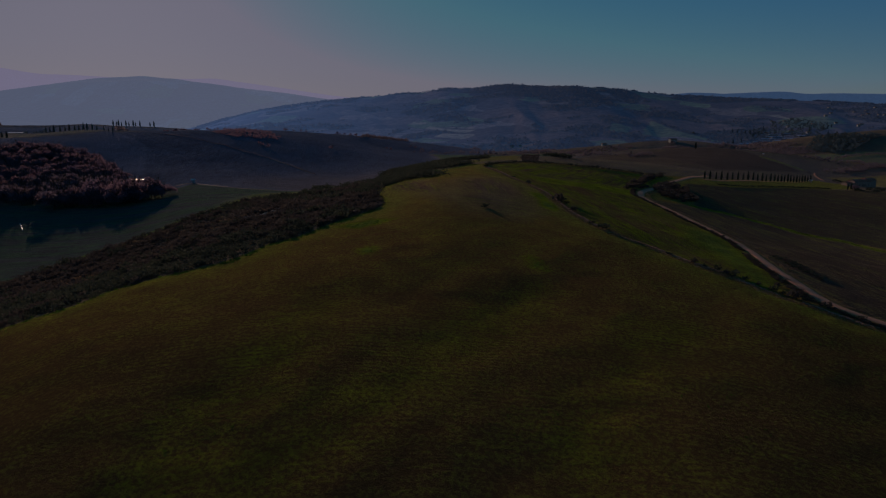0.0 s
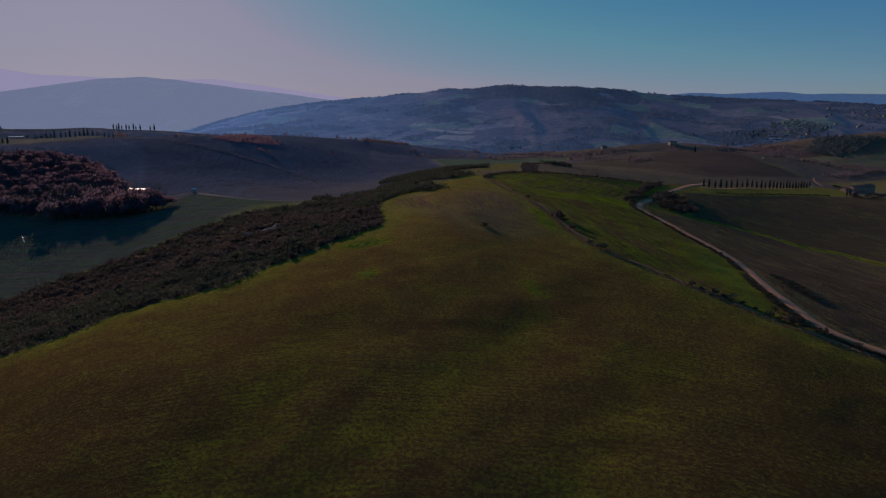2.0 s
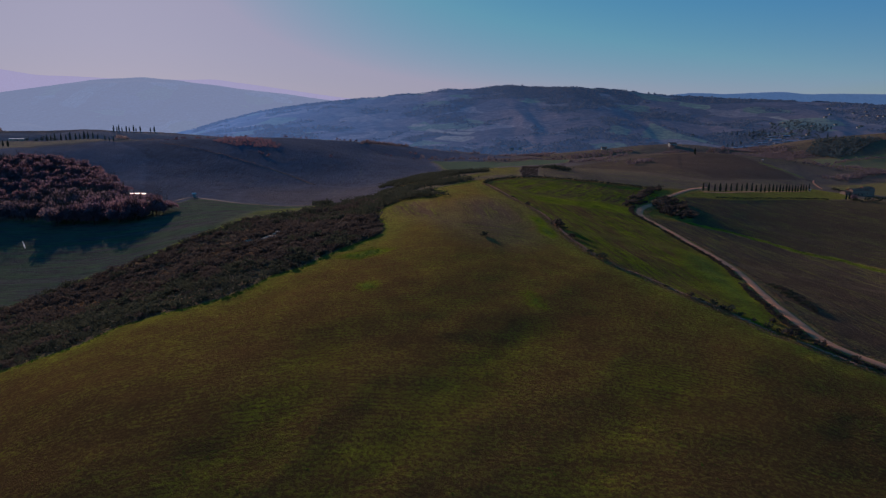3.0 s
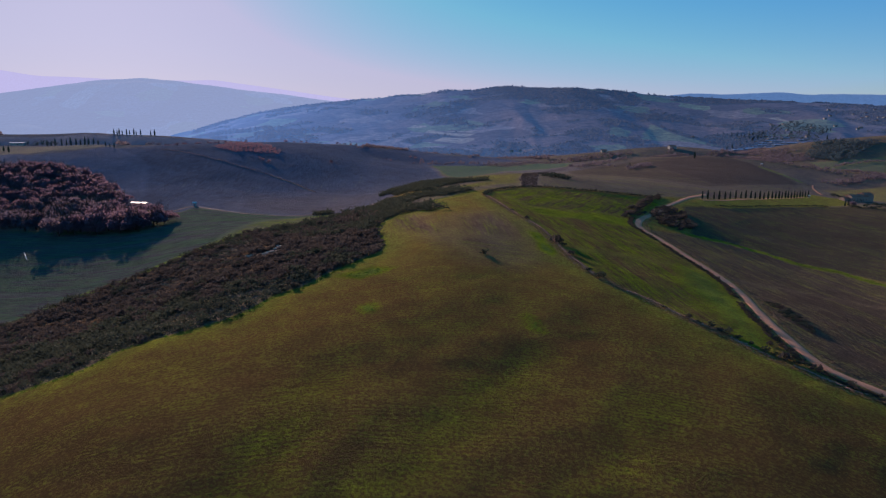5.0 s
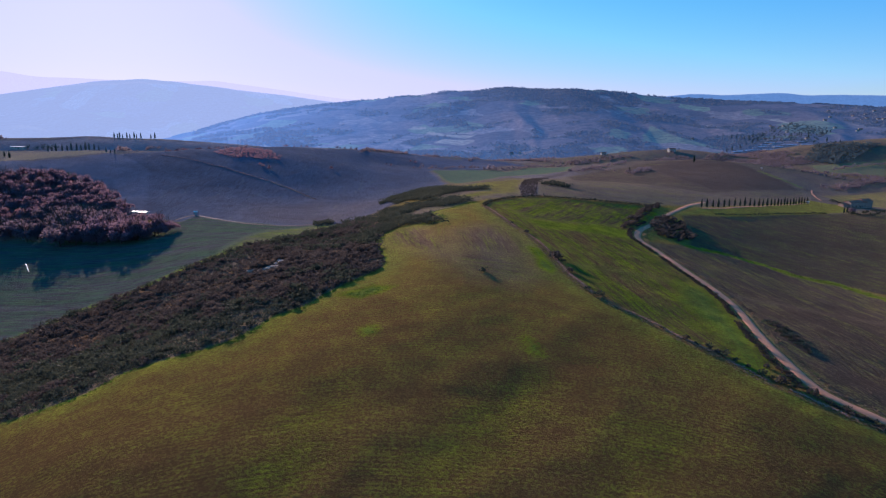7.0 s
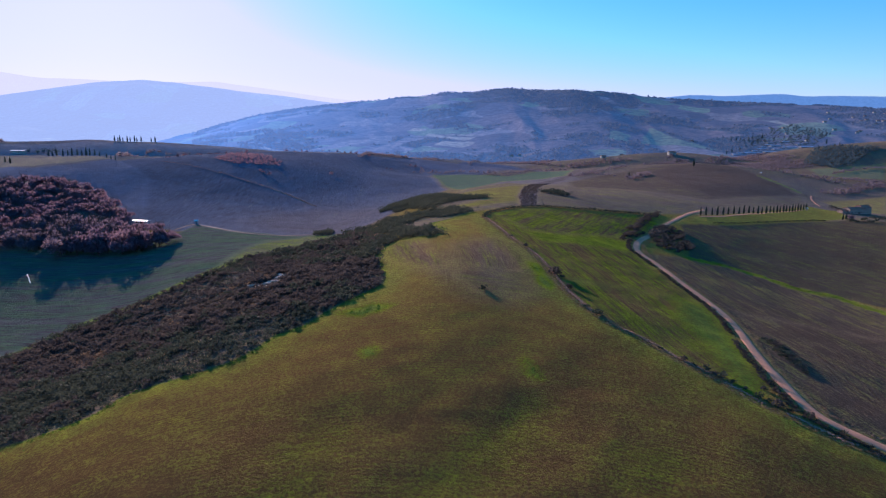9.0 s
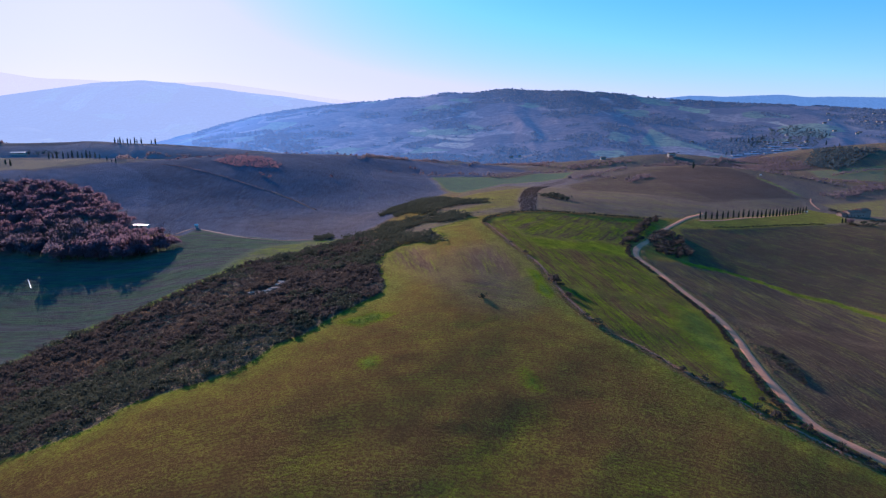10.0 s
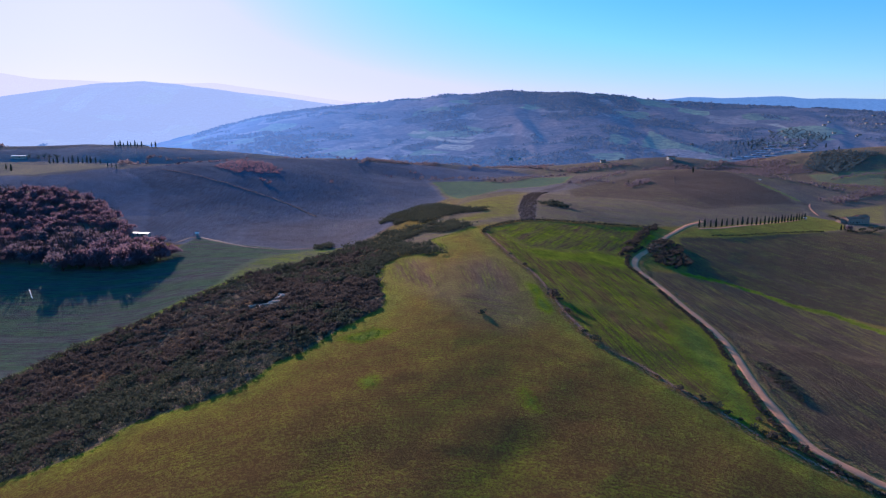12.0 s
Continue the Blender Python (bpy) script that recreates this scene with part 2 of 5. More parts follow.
RIDGE_LIGHT = [(8, 467), (22, 502), (53, 589), (86, 639), (50, 394), (31, 377), (16, 365), (6, 379), (29, 403), (32, 423)]
SMALL_GREEN = [(223, 783), (268, 833), (238, 743), (210, 725)]
EAST_MEADOW = [(630, 1054), (793, 1098), (697, 960), (598, 967)]
FARM_MEADOW = [(402, 643), (518, 708), (421, 572), (400, 594)]
UPPER_GREEN = [(28, 338), (41, 356), (62, 370), (88, 377), (116, 389), (146, 406), (134, 372), (107, 328), (83, 314), (63, 302), (42, 299)]
HILL_STRIP = [(419, 812), (418, 779), (415, 740), (406, 694)]
LUSH = [(87.6, 217.6), (94.2, 210.3), (90.1, 180.9), (86.4, 161.1), (79.3, 142.1), (76.4, 140.5), (77.5, 155.0), (78.9, 173.4), (77.8, 189.2)]
BAND = [(41, 294), (61, 296), (82, 311), (96, 309), (89, 287), (70, 286), (47, 278)]
GREY_PATCH = [(-24, 274), (-16, 275), (-9, 270), (-3.8, 240.1), (1.9, 223.0), (4.9, 204.8), (-1.2, 206.9), (-13.1, 223.4), (-20.9, 238.4), (-26, 256)]
BROWN_TOP = [(4.4, 248.0), (26, 273), (34.0, 238.8), (31.4, 196.7), (21.8, 187.3), (11.0, 191.2), (3.8, 204.7)]
WEED_PATCHES = ([(34.1, 231.5), (36.7, 229.0), (38.7, 205.9), (37.1, 200.2), (33.8, 206.9)], [(-32.0, 181.2), (-21.9, 186.1), (-15.3, 183.5), (-24.3, 176.3)], [(-21.1, 152.0), (-18.2, 153.1), (-17.5, 149.3), (-19.9, 148.2)],
                [(21.9, 148.0), (24.5, 144.0), (24.4, 138.4), (21.2, 140.2)])
NEAR_FIELD = FIELD_EDGE + DITCH + [(130.0, 90.0), (60.0, 10.0), (-90.0, 10.0), (-160.0, 90.0)]
GREEN_FIELD = HEADLAND + [(x - 4, y) for x, y in reversed(ROAD[4:14])] + DITCH[11:0:-1]
EAST_PLOUGH = ROAD[:12] + GRASS_STRIP + [(220.0, 120.0)]
SCRUB = FIELD_EDGE[:17] + SCRUB_LINE[::-1]

# ---- materials ----


def material(name):
    m = bpy.data.materials.new(name)
    m.use_nodes = True
    return m, m.node_tree.nodes, m.node_tree.links, m.node_tree.nodes["Principled BSDF"]


def rgb(c):
    return (*c, 1.0)


def mix(nodes, links, fac, a, b, blend="MIX"):
    n = nodes.new("ShaderNodeMix")
    n.data_type, n.blend_type = "RGBA", blend
    for socket, value in ((n.inputs[0], fac), (n.inputs[6], a), (n.inputs[7], b)):
        if isinstance(value, bpy.types.NodeSocket):
            links.new(value, socket)
        else:
            socket.default_value = value if isinstance(value, float) else rgb(value)
    return n.outputs[2]


def calc(nodes, links, op, a, b=0.0, clamp=False):
    n = nodes.new("ShaderNodeMath")
    n.operation, n.use_clamp = op, clamp
    for socket, value in zip(n.inputs, (a, b)):
        if isinstance(value, bpy.types.NodeSocket):
            links.new(value, socket)
        else:
            socket.default_value = value
    return n.outputs[0]


def grain(nodes, links, vector, scale, detail=4.0, rough=0.6):
    n = nodes.new("ShaderNodeTexNoise")
    n.inputs["Scale"].default_value, n.inputs["Detail"].default_value, n.inputs["Roughness"].default_value = scale, detail, rough
    if vector is not None:
        links.new(vector, n.inputs["Vector"])
    return n.outputs["Fac"]


def ramp(nodes, links, fac, low, high):
    n = nodes.new("ShaderNodeMapRange")
    n.inputs[1].default_value, n.inputs[2].default_value = low, high
    links.new(fac, n.inputs[0])
    return n.outputs[0]


def scaled(nodes, links, vector, s):
    n = nodes.new("ShaderNodeVectorMath")
    n.operation = "MULTIPLY"
    n.inputs[1].default_value = s
    links.new(vector, n.inputs[0])
    return n.outputs[0]


def bumped(nodes, links, bsdf, height, strength, distance):
    b = nodes.new("ShaderNodeBump")
    b.inputs["Strength"].default_value, b.inputs["Distance"].default_value = strength, distance
    links.new(height, b.inputs["Height"])
    links.new(b.outputs[0], bsdf.inputs["Normal"])


def land_material():
    m, n, l, bsdf = material("farmland")
    field = n.new("ShaderNodeAttribute")
    field.attribute_name = "field"
    row = n.new("ShaderNodeAttribute")
    row.attribute_name = "row"
    split = n.new("ShaderNodeSeparateColor")
    l.new(field.outputs["Color"], split.inputs[0])
    cover, dry, dark = split.outputs[0], split.outputs[1], split.outputs[2]
    ridged = field.outputs["Alpha"]
    where = n.new("ShaderNodeNewGeometry").outputs["Position"]
    fine = ramp(n, l, grain(n, l, where, 1.5, 6.0, 0.8), 0.35, 0.65)
    lump = grain(n, l, where, 0.12, 4.0, 0.65)
    broad = grain(n, l, where, 0.018, 3.0, 0.6)
    drill = grain(n, l, scaled(n, l, row.outputs["Vector"], (1.0, 0.06, 0.0)), 0.9, 3.0, 0.7)
    swath = grain(n, l, scaled(n, l, row.outputs["Vector"], (1.0, 0.09, 0.0)), 0.16, 3.0, 0.6)
    across = n.new("ShaderNodeSeparateXYZ")
    l.new(row.outputs["Vector"], across.inputs[0])
    wobble = calc(n, l, "MULTIPLY", grain(n, l, where, 0.25, 3.0), 9.0)
    lines = calc(n, l, "SINE", calc(n, l, "ADD", calc(n, l, "MULTIPLY", across.outputs[0], 5.2), wobble))
    lines = calc(n, l, "MULTIPLY", lines, ramp(n, l, grain(n, l, where, 0.07, 2.0), 0.42, 0.62))
    # soil
    soil = mix(n, l, dark, (0.450, 0.243, 0.076), (0.185, 0.112, 0.043))
    # blue-grey tone, used for grey clay soil and for painted distance haze
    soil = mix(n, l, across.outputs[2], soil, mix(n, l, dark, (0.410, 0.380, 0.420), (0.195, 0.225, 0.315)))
    soil = mix(n, l, ramp(n, l, fine, 0.3, 0.75), mix(n, l, 0.4, soil, (0.030, 0.020, 0.014)), soil)
    stain = ramp(n, l, calc(n, l, "ADD", calc(n, l, "MULTIPLY", lump, 0.5), calc(n, l, "MULTIPLY", broad, 0.5)), 0.38, 0.62)
    soil = mix(n, l, stain, mix(n, l, 0.30, soil, (0.060, 0.040, 0.022)), soil)
    # plants
    lush = mix(n, l, ramp(n, l, lump, 0.35, 0.65), (0.132, 0.194, 0.008), (0.305, 0.370, 0.010))
    straw = mix(n, l, ramp(n, l, fine, 0.3, 0.7), (0.240, 0.160, 0.060), (0.440, 0.310, 0.130))
    plant = mix(n, l, calc(n, l, "MAXIMUM", dry, 0.0), lush, straw)
    plant = mix(n, l, calc(n, l, "MULTIPLY", dry, -1.0, True), plant, (0.100, 0.175, 0.150))
    plant = mix(n, l, ramp(n, l, fine, 0.25, 0.6), mix(n, l, 0.38, plant, (0.030, 0.036, 0.006)), plant)
    # how much of the soil the plants cover, in patches and drilled rows
    amount = calc(n, l, "ADD", cover, calc(n, l, "MULTIPLY", calc(n, l, "SUBTRACT", lump, 0.5), 0.50))
    amount = calc(n, l, "ADD", amount, calc(n, l, "MULTIPLY", calc(n, l, "SUBTRACT", broad, 0.5), 0.50))
    drill, swath = ramp(n, l, drill, 0.36, 0.64), ramp(n, l, swath, 0.34, 0.66)
    rows = calc(n, l, "ADD", calc(n, l, "MULTIPLY", calc(n, l, "SUBTRACT", drill, 0.5), 0.9),
                calc(n, l, "MULTIPLY", calc(n, l, "SUBTRACT", swath, 0.5), 0.9))
    rows = calc(n, l, "ADD", rows, calc(n, l, "MULTIPLY", lines, 0.16))
    amount = calc(n, l, "ADD", amount, calc(n, l, "MULTIPLY", rows, ridged))
    sown = calc(n, l, "MULTIPLY", ridged, 5.0, True)
    amount = calc(n, l, "ADD", amount, calc(n, l, "MULTIPLY", calc(n, l, "MULTIPLY", lines, sown), 0.10))
    amount = calc(n, l, "ADD", amount, calc(n, l, "MULTIPLY", calc(n, l, "SUBTRACT", fine, 0.5), 0.95), True)
    tone = mix(n, l, amount, soil, plant)
    # shade in the furrows painted in: low parts of the rows go near black
    furrow_shade = calc(n, l, "MULTIPLY", calc(n, l, "SUBTRACT", 1.0, drill), calc(n, l, "MULTIPLY", ridged, 0.7))
    tone = mix(n, l, furrow_shade, tone, mix(n, l, 0.65, tone, (0.020, 0.018, 0.014)))
    # and a fainter painted shade in the dips of the drill lines
    row_shade = calc(n, l, "MULTIPLY", calc(n, l, "MULTIPLY", lines, sown), -0.13, True)
    tone = mix(n, l, row_shade, tone, (0.022, 0.020, 0.014))
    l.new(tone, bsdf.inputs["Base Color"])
    bsdf.inputs["Roughness"].default_value = 0.9
    bsdf.inputs["Specular IOR Level"].default_value = 0.0
    # the fuzz of blades and stems that catches low light
    l.new(calc(n, l, "ADD", calc(n, l, "MULTIPLY", amount, 0.06), 0.0), bsdf.inputs["Sheen Weight"])
    bsdf.inputs["Sheen Roughness"].default_value = 0.45
    bsdf.inputs["Sheen Tint"].default_value = rgb((0.62, 0.58, 0.24))
    height = calc(n, l, "ADD", calc(n, l, "MULTIPLY", fine, 0.42), calc(n, l, "MULTIPLY", calc(n, l, "MULTIPLY", calc(n, l, "ADD", drill, calc(n, l, "MULTIPLY", lines, 0.07)), ridged), 0.5))
    bumped(n, l, bsdf, height, 0.9, 0.75)
    return m


def haze_emission(n, l, bsdf, air, sunward, away):
    """Haze over far land, painted as emission on its surface: stronger towards the sun."""
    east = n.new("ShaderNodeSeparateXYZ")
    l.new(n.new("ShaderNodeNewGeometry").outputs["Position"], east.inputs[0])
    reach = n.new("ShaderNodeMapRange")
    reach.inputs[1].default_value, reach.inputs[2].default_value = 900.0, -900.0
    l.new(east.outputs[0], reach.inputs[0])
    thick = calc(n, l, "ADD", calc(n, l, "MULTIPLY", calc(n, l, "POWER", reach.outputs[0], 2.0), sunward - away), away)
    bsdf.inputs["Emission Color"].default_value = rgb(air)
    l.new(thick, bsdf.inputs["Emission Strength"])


def plain_material(name, dark, light, scale, rough=0.85, bump=0.0, spec=0.2, glow=None):
    """Mottled at two scales, with a shift of tone from thing to thing."""
    m, n, l, bsdf = material(name)
    where = n.new("ShaderNodeNewGeometry").outputs["Position"]
    a, b = grain(n, l, where, scale, 4.0, 0.65), grain(n, l, where, scale * 0.13, 3.0, 0.6)
    f = calc(n, l, "ADD", calc(n, l, "MULTIPLY", a, 0.6), calc(n, l, "MULTIPLY", b, 0.4))
    l.new(mix(n, l, ramp(n, l, f, 0.35, 0.65), dark, light), bsdf.inputs["Base Color"])
    bsdf.inputs["Roughness"].default_value = rough
    bsdf.inputs["Specular IOR Level"].default_value = spec
    if bump:
        bumped(n, l, bsdf, a, 0.6, bump)
    if glow:
        bsdf.inputs["Emission Color"].default_value, bsdf.inputs["Emission Strength"].default_value = rgb(glow[0]), glow[1]
    return m


def leaf_material(name, dark, light, through_leaf=0.3, glow=None):
    """Twigs or leaves: tone varies from sprig to sprig and plant to plant."""
    m, n, l, bsdf = material(name)
    geo, info = n.new("ShaderNodeNewGeometry"), n.new("ShaderNodeObjectInfo")
    f = calc(n, l, "ADD", calc(n, l, "MULTIPLY", geo.outputs["Random Per Island"], 0.6), calc(n, l, "MULTIPLY", info.outputs["Random"], 0.4))
    patch = grain(n, l, geo.outputs["Position"], 0.09, 2.0)
    f = calc(n, l, "ADD", calc(n, l, "MULTIPLY", f, 0.55), calc(n, l, "MULTIPLY", ramp(n, l, patch, 0.3, 0.7), 0.45))
    tone = mix(n, l, f, dark, light)
    l.new(tone, bsdf.inputs["Base Color"])
    bsdf.inputs["Roughness"].default_value = 0.75
    bsdf.inputs["Specular IOR Level"].default_value = 0.15
    # optional haze, painted on the leaves as emission
    if glow:
        haze_emission(n, l, bsdf, *glow)
    if through_leaf:
        behind = n.new("ShaderNodeBsdfTranslucent")
        l.new(tone, behind.inputs["Color"])
        both = n.new("ShaderNodeMixShader")
        both.inputs[0].default_value = through_leaf
        l.new(bsdf.outputs[0], both.inputs[1])
        l.new(behind.outputs[0], both.inputs[2])
        l.new(both.outputs[0], n["Material Output"].inputs["Surface"])
    return m


LAND = land_material()
DIRT = plain_material("white_road_gravel", (0.54, 0.235, 0.115), (0.70, 0.325, 0.18), 1.2, 0.95, 0.05)
EARTH = plain_material("pale_earth", (0.20, 0.135, 0.105), (0.32, 0.225, 0.175), 1.0, 0.95, 0.05)
BANK = plain_material("reddish_bank", (0.30, 0.155, 0.090), (0.54, 0.30, 0.19), 1.4, 0.95, 0.1)
BARK = plain_material("bark", (0.05, 0.035, 0.028), (0.11, 0.085, 0.07), 3.0, 0.9)
TWIG_RED = leaf_material("russet_winter_twigs", (0.215, 0.158, 0.222), (0.262, 0.150, 0.168), 0.68)
TWIG_GREY = leaf_material("grey_winter_twigs", (0.155, 0.125, 0.170), (0.230, 0.165, 0.190), 0.65)
SCRUB_TWIG = leaf_material("grey_scrub_twigs", (0.058, 0.049, 0.043), (0.122, 0.097, 0.083), 0.4)
DRY = leaf_material("dry_stems", (0.160, 0.100, 0.060), (0.400, 0.280, 0.170))
EVERGREEN = leaf_material("evergreen_scrub", (0.038, 0.046, 0.034), (0.086, 0.094, 0.062), 0.4)
CYPRESS = leaf_material("cypress_needles", (0.032, 0.046, 0.036), (0.078, 0.098, 0.070), 0.25)
GREEN = leaf_material("green_weeds", (0.060, 0.120, 0.012), (0.140, 0.230, 0.020), 0.4)
VALLEY_WOOD = leaf_material("valley_woods", (0.170, 0.140, 0.155), (0.290, 0.220, 0.230), 0.5)
# these far woods glow blue: painted haze, the same as on the main hill
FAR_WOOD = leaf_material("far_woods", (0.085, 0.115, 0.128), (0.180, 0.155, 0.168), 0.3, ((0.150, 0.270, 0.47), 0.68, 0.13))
COPSE = leaf_material("dark_copse", (0.090, 0.125, 0.132), (0.175, 0.205, 0.205), 0.3)
STONE = plain_material("pale_rock", (0.46, 0.31, 0.22), (0.66, 0.47, 0.36), 2.0, 0.9, 0.05)
WALL_STONE = plain_material("farm_stone", (0.28, 0.185, 0.145), (0.44, 0.31, 0.25), 0.8, 0.9, 0.05)
WALL_PALE = plain_material("pale_render", (0.34, 0.30, 0.27), (0.48, 0.43, 0.38), 0.5, 0.9)
TILES = plain_material("clay_roof_tiles", (0.28, 0.115, 0.075), (0.44, 0.20, 0.13), 1.5, 0.85, 0.05)
SHEET = plain_material("pale_sheet_roof", (0.66, 0.64, 0.62), (0.80, 0.78, 0.76), 0.5, 0.38, 0.0, 0.5)
BLUE_SHEET = plain_material("blue_grey_sheet_roof", (0.24, 0.32, 0.44), (0.42, 0.50, 0.62), 0.05, 0.5)
WALL_GREY = plain_material("grey_block_wall", (0.14, 0.14, 0.15), (0.22, 0.21, 0.21), 0.5, 0.9)
DARK = plain_material("dark_opening", (0.02, 0.018, 0.016), (0.035, 0.03, 0.026), 2.0, 0.6)


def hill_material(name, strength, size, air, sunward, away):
    """Woods and fields in their own colours, evened out and given emission as painted haze."""
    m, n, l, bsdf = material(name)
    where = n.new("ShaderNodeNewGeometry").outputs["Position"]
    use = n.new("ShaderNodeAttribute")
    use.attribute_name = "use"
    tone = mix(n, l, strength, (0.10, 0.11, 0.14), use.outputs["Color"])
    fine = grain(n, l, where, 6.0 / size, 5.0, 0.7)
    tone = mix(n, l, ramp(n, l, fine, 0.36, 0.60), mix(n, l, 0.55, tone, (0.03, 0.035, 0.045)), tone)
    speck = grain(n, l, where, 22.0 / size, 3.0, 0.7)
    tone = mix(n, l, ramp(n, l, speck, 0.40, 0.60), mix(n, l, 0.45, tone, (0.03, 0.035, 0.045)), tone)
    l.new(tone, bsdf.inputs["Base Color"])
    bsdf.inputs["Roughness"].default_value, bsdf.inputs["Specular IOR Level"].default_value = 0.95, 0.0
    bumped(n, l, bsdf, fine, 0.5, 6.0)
    haze_emission(n, l, bsdf, air, sunward, away)
    return m


# haze painted per range: emission tint, strength sunward, strength away from the sun
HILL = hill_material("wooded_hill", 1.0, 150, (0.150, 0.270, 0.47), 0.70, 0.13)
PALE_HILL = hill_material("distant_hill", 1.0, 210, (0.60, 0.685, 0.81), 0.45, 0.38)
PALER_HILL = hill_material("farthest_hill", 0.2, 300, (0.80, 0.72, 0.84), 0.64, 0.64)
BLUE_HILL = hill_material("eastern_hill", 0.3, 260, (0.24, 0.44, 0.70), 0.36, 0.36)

# ---- mesh tools ----


def mesh_of(name, verts, faces, mat, smooth=False):
    """A mesh from arrays; faces all of one corner count."""
    verts, faces = np.asarray(verts, np.float32), np.asarray(faces, np.int32)
    me = bpy.data.meshes.new(name)
    me.vertices.add(len(verts))
    me.vertices.foreach_set("co", verts.ravel())
    me.loops.add(faces.size)
    me.loops.foreach_set("vertex_index", faces.ravel())
    me.polygons.add(len(faces))
    me.polygons.foreach_set("loop_start", np.arange(0, faces.size, faces.shape[1], dtype=np.int32))
    me.polygons.foreach_set("use_smooth", np.full(len(faces), smooth))
    me.update(calc_edges=True)
    me.materials.append(mat)
    return me


def thing(name, label, category, at, turn=0.0, group=""):
    ob = new(name)
    ob.empty_display_size = 0.5
    ob.matrix_basis = pose(*at, 0, 0, turn)
    return tagged(ob, label, category, group)


def part(name, me, parent, label=""):
    ob = new(name, me)
    ob.parent = parent
    return tagged(ob, label)


def sprigs(centres, out, size, rng, long=1.0):
    """Small four-cornered sprigs round the given places, leaning the way of out."""
    n = len(centres)
    d = out + rng.normal(0, 0.7, (n, 3))
    d /= np.linalg.norm(d, axis=1)[:, None] + 1e-9
    s = np.cross(d, rng.normal(0, 1, (n, 3)))
    s /= np.linalg.norm(s, axis=1)[:, None] + 1e-9
    k = size * rng.uniform(0.6, 1.4, (n, 1))
    a, b = d * k * long, s * k * 0.5
    v = np.stack([centres - a * 0.5, centres + b, centres + a * 0.6, centres - b * 0.8], 1).reshape(-1, 3)
    return v, np.arange(4 * n).reshape(n, 4)


def lobes(rng, count, spread, radius, squash, lift):
    c = rng.normal(0, 1, (count, 3)) * spread
    c[:, 2] = np.abs(c[:, 2]) * squash + lift
    return c, radius * rng.uniform(0.6, 1.25, count)


def clump(rng, n, spread, radius, lift, size, squash=0.6, long=1.0, count=6):
    """Sprigs on the shells of several lobes: an uneven crown with gaps."""
    c, r = lobes(rng, count, spread, radius, squash, lift)
    k = rng.integers(0, count, n)
    d = rng.normal(0, 1, (n, 3))
    d[:, 2] = np.abs(d[:, 2]) * 0.9 - 0.25
    d /= np.linalg.norm(d, axis=1)[:, None]
    p = c[k] + d * (r[k] * rng.uniform(0.55, 1.05, n))[:, None]
    p[:, 2] = np.maximum(p[:, 2], 0.05)
    return sprigs(p, d, size, rng, long)


def tube(a, b, ra, rb, sides=5):
    a, b = np.asarray(a, float), np.asarray(b, float)
    w = (b - a) / np.linalg.norm(b - a)
    u = np.cross(w, (0.3, 0.9, 0.1))
    u /= np.linalg.norm(u)
    v = np.cross(w, u)
    t = np.arange(sides) * 2 * math.pi / sides
    ring = np.cos(t)[:, None] * u + np.sin(t)[:, None] * v
    f = [(i, (i + 1) % sides, sides + (i + 1) % sides, sides + i) for i in range(sides)]
    return np.r_[a + ring * ra, b + ring * rb], np.array(f)


def join(pieces):
    v, f, at = [], [], 0
    for pv, pf in pieces:
        v.append(pv)
        f.append(pf + at)
        at += len(pv)
    return np.concatenate(v), np.concatenate(f)


def box(x0, y0, z0, x1, y1, z1):
    v = np.array([(x, y, z) for z in (z0, z1) for x, y in ((x0, y0), (x1, y0), (x1, y1), (x0, y1))], float)
    return v, np.array([(3, 2, 1, 0), (4, 5, 6, 7), (0, 1, 5, 4), (1, 2, 6, 5), (2, 3, 7, 6), (3, 0, 4, 7)])


def strew(protos, places, scales, rng):
    """Copies of the given arrays, turned, scaled and set at the places, joined as one."""
    out = []
    for (x, y, z), s in zip(places, scales):
        v, f = protos[rng.integers(len(protos))]
        t = rng.uniform(0, 2 * math.pi)
        c, d = math.cos(t), math.sin(t)
        w = np.stack([v[:, 0] * c - v[:, 1] * d, v[:, 0] * d + v[:, 1] * c, v[:, 2] * rng.uniform(0.8, 1.25)], 1) * s
        out.append((w + (x, y, z), f))
    return join(out)


def scatter(rng, loop, spacing, keep=None):
    """Jittered places inside a closed line."""
    xs, ys = [p[0] for p in loop], [p[1] for p in loop]
    gx, gy = np.meshgrid(np.arange(min(xs), max(xs), spacing), np.arange(min(ys), max(ys), spacing))
    x = (gx + rng.uniform(-0.5, 0.5, gx.shape) * spacing).ravel()
    y = (gy + rng.uniform(-0.5, 0.5, gy.shape) * spacing).ravel()
    ok = inside(x, y, loop) > 0
    if keep is not None:
        ok &= keep(x, y)
    return x[ok], y[ok]


def on_ground(x, y, sink=0.1):
    return np.stack([x, y, (land_top if np.max(y) > 1300 else ground)(x, y) - sink], 1)


def stuff(name, label, category, pieces, mat):
    v, f = pieces
    return tagged(new(name, mesh_of(name, v, f, mat)), label, category, kind="stuff")


# ---- the ground: one sheet to the horizon ----


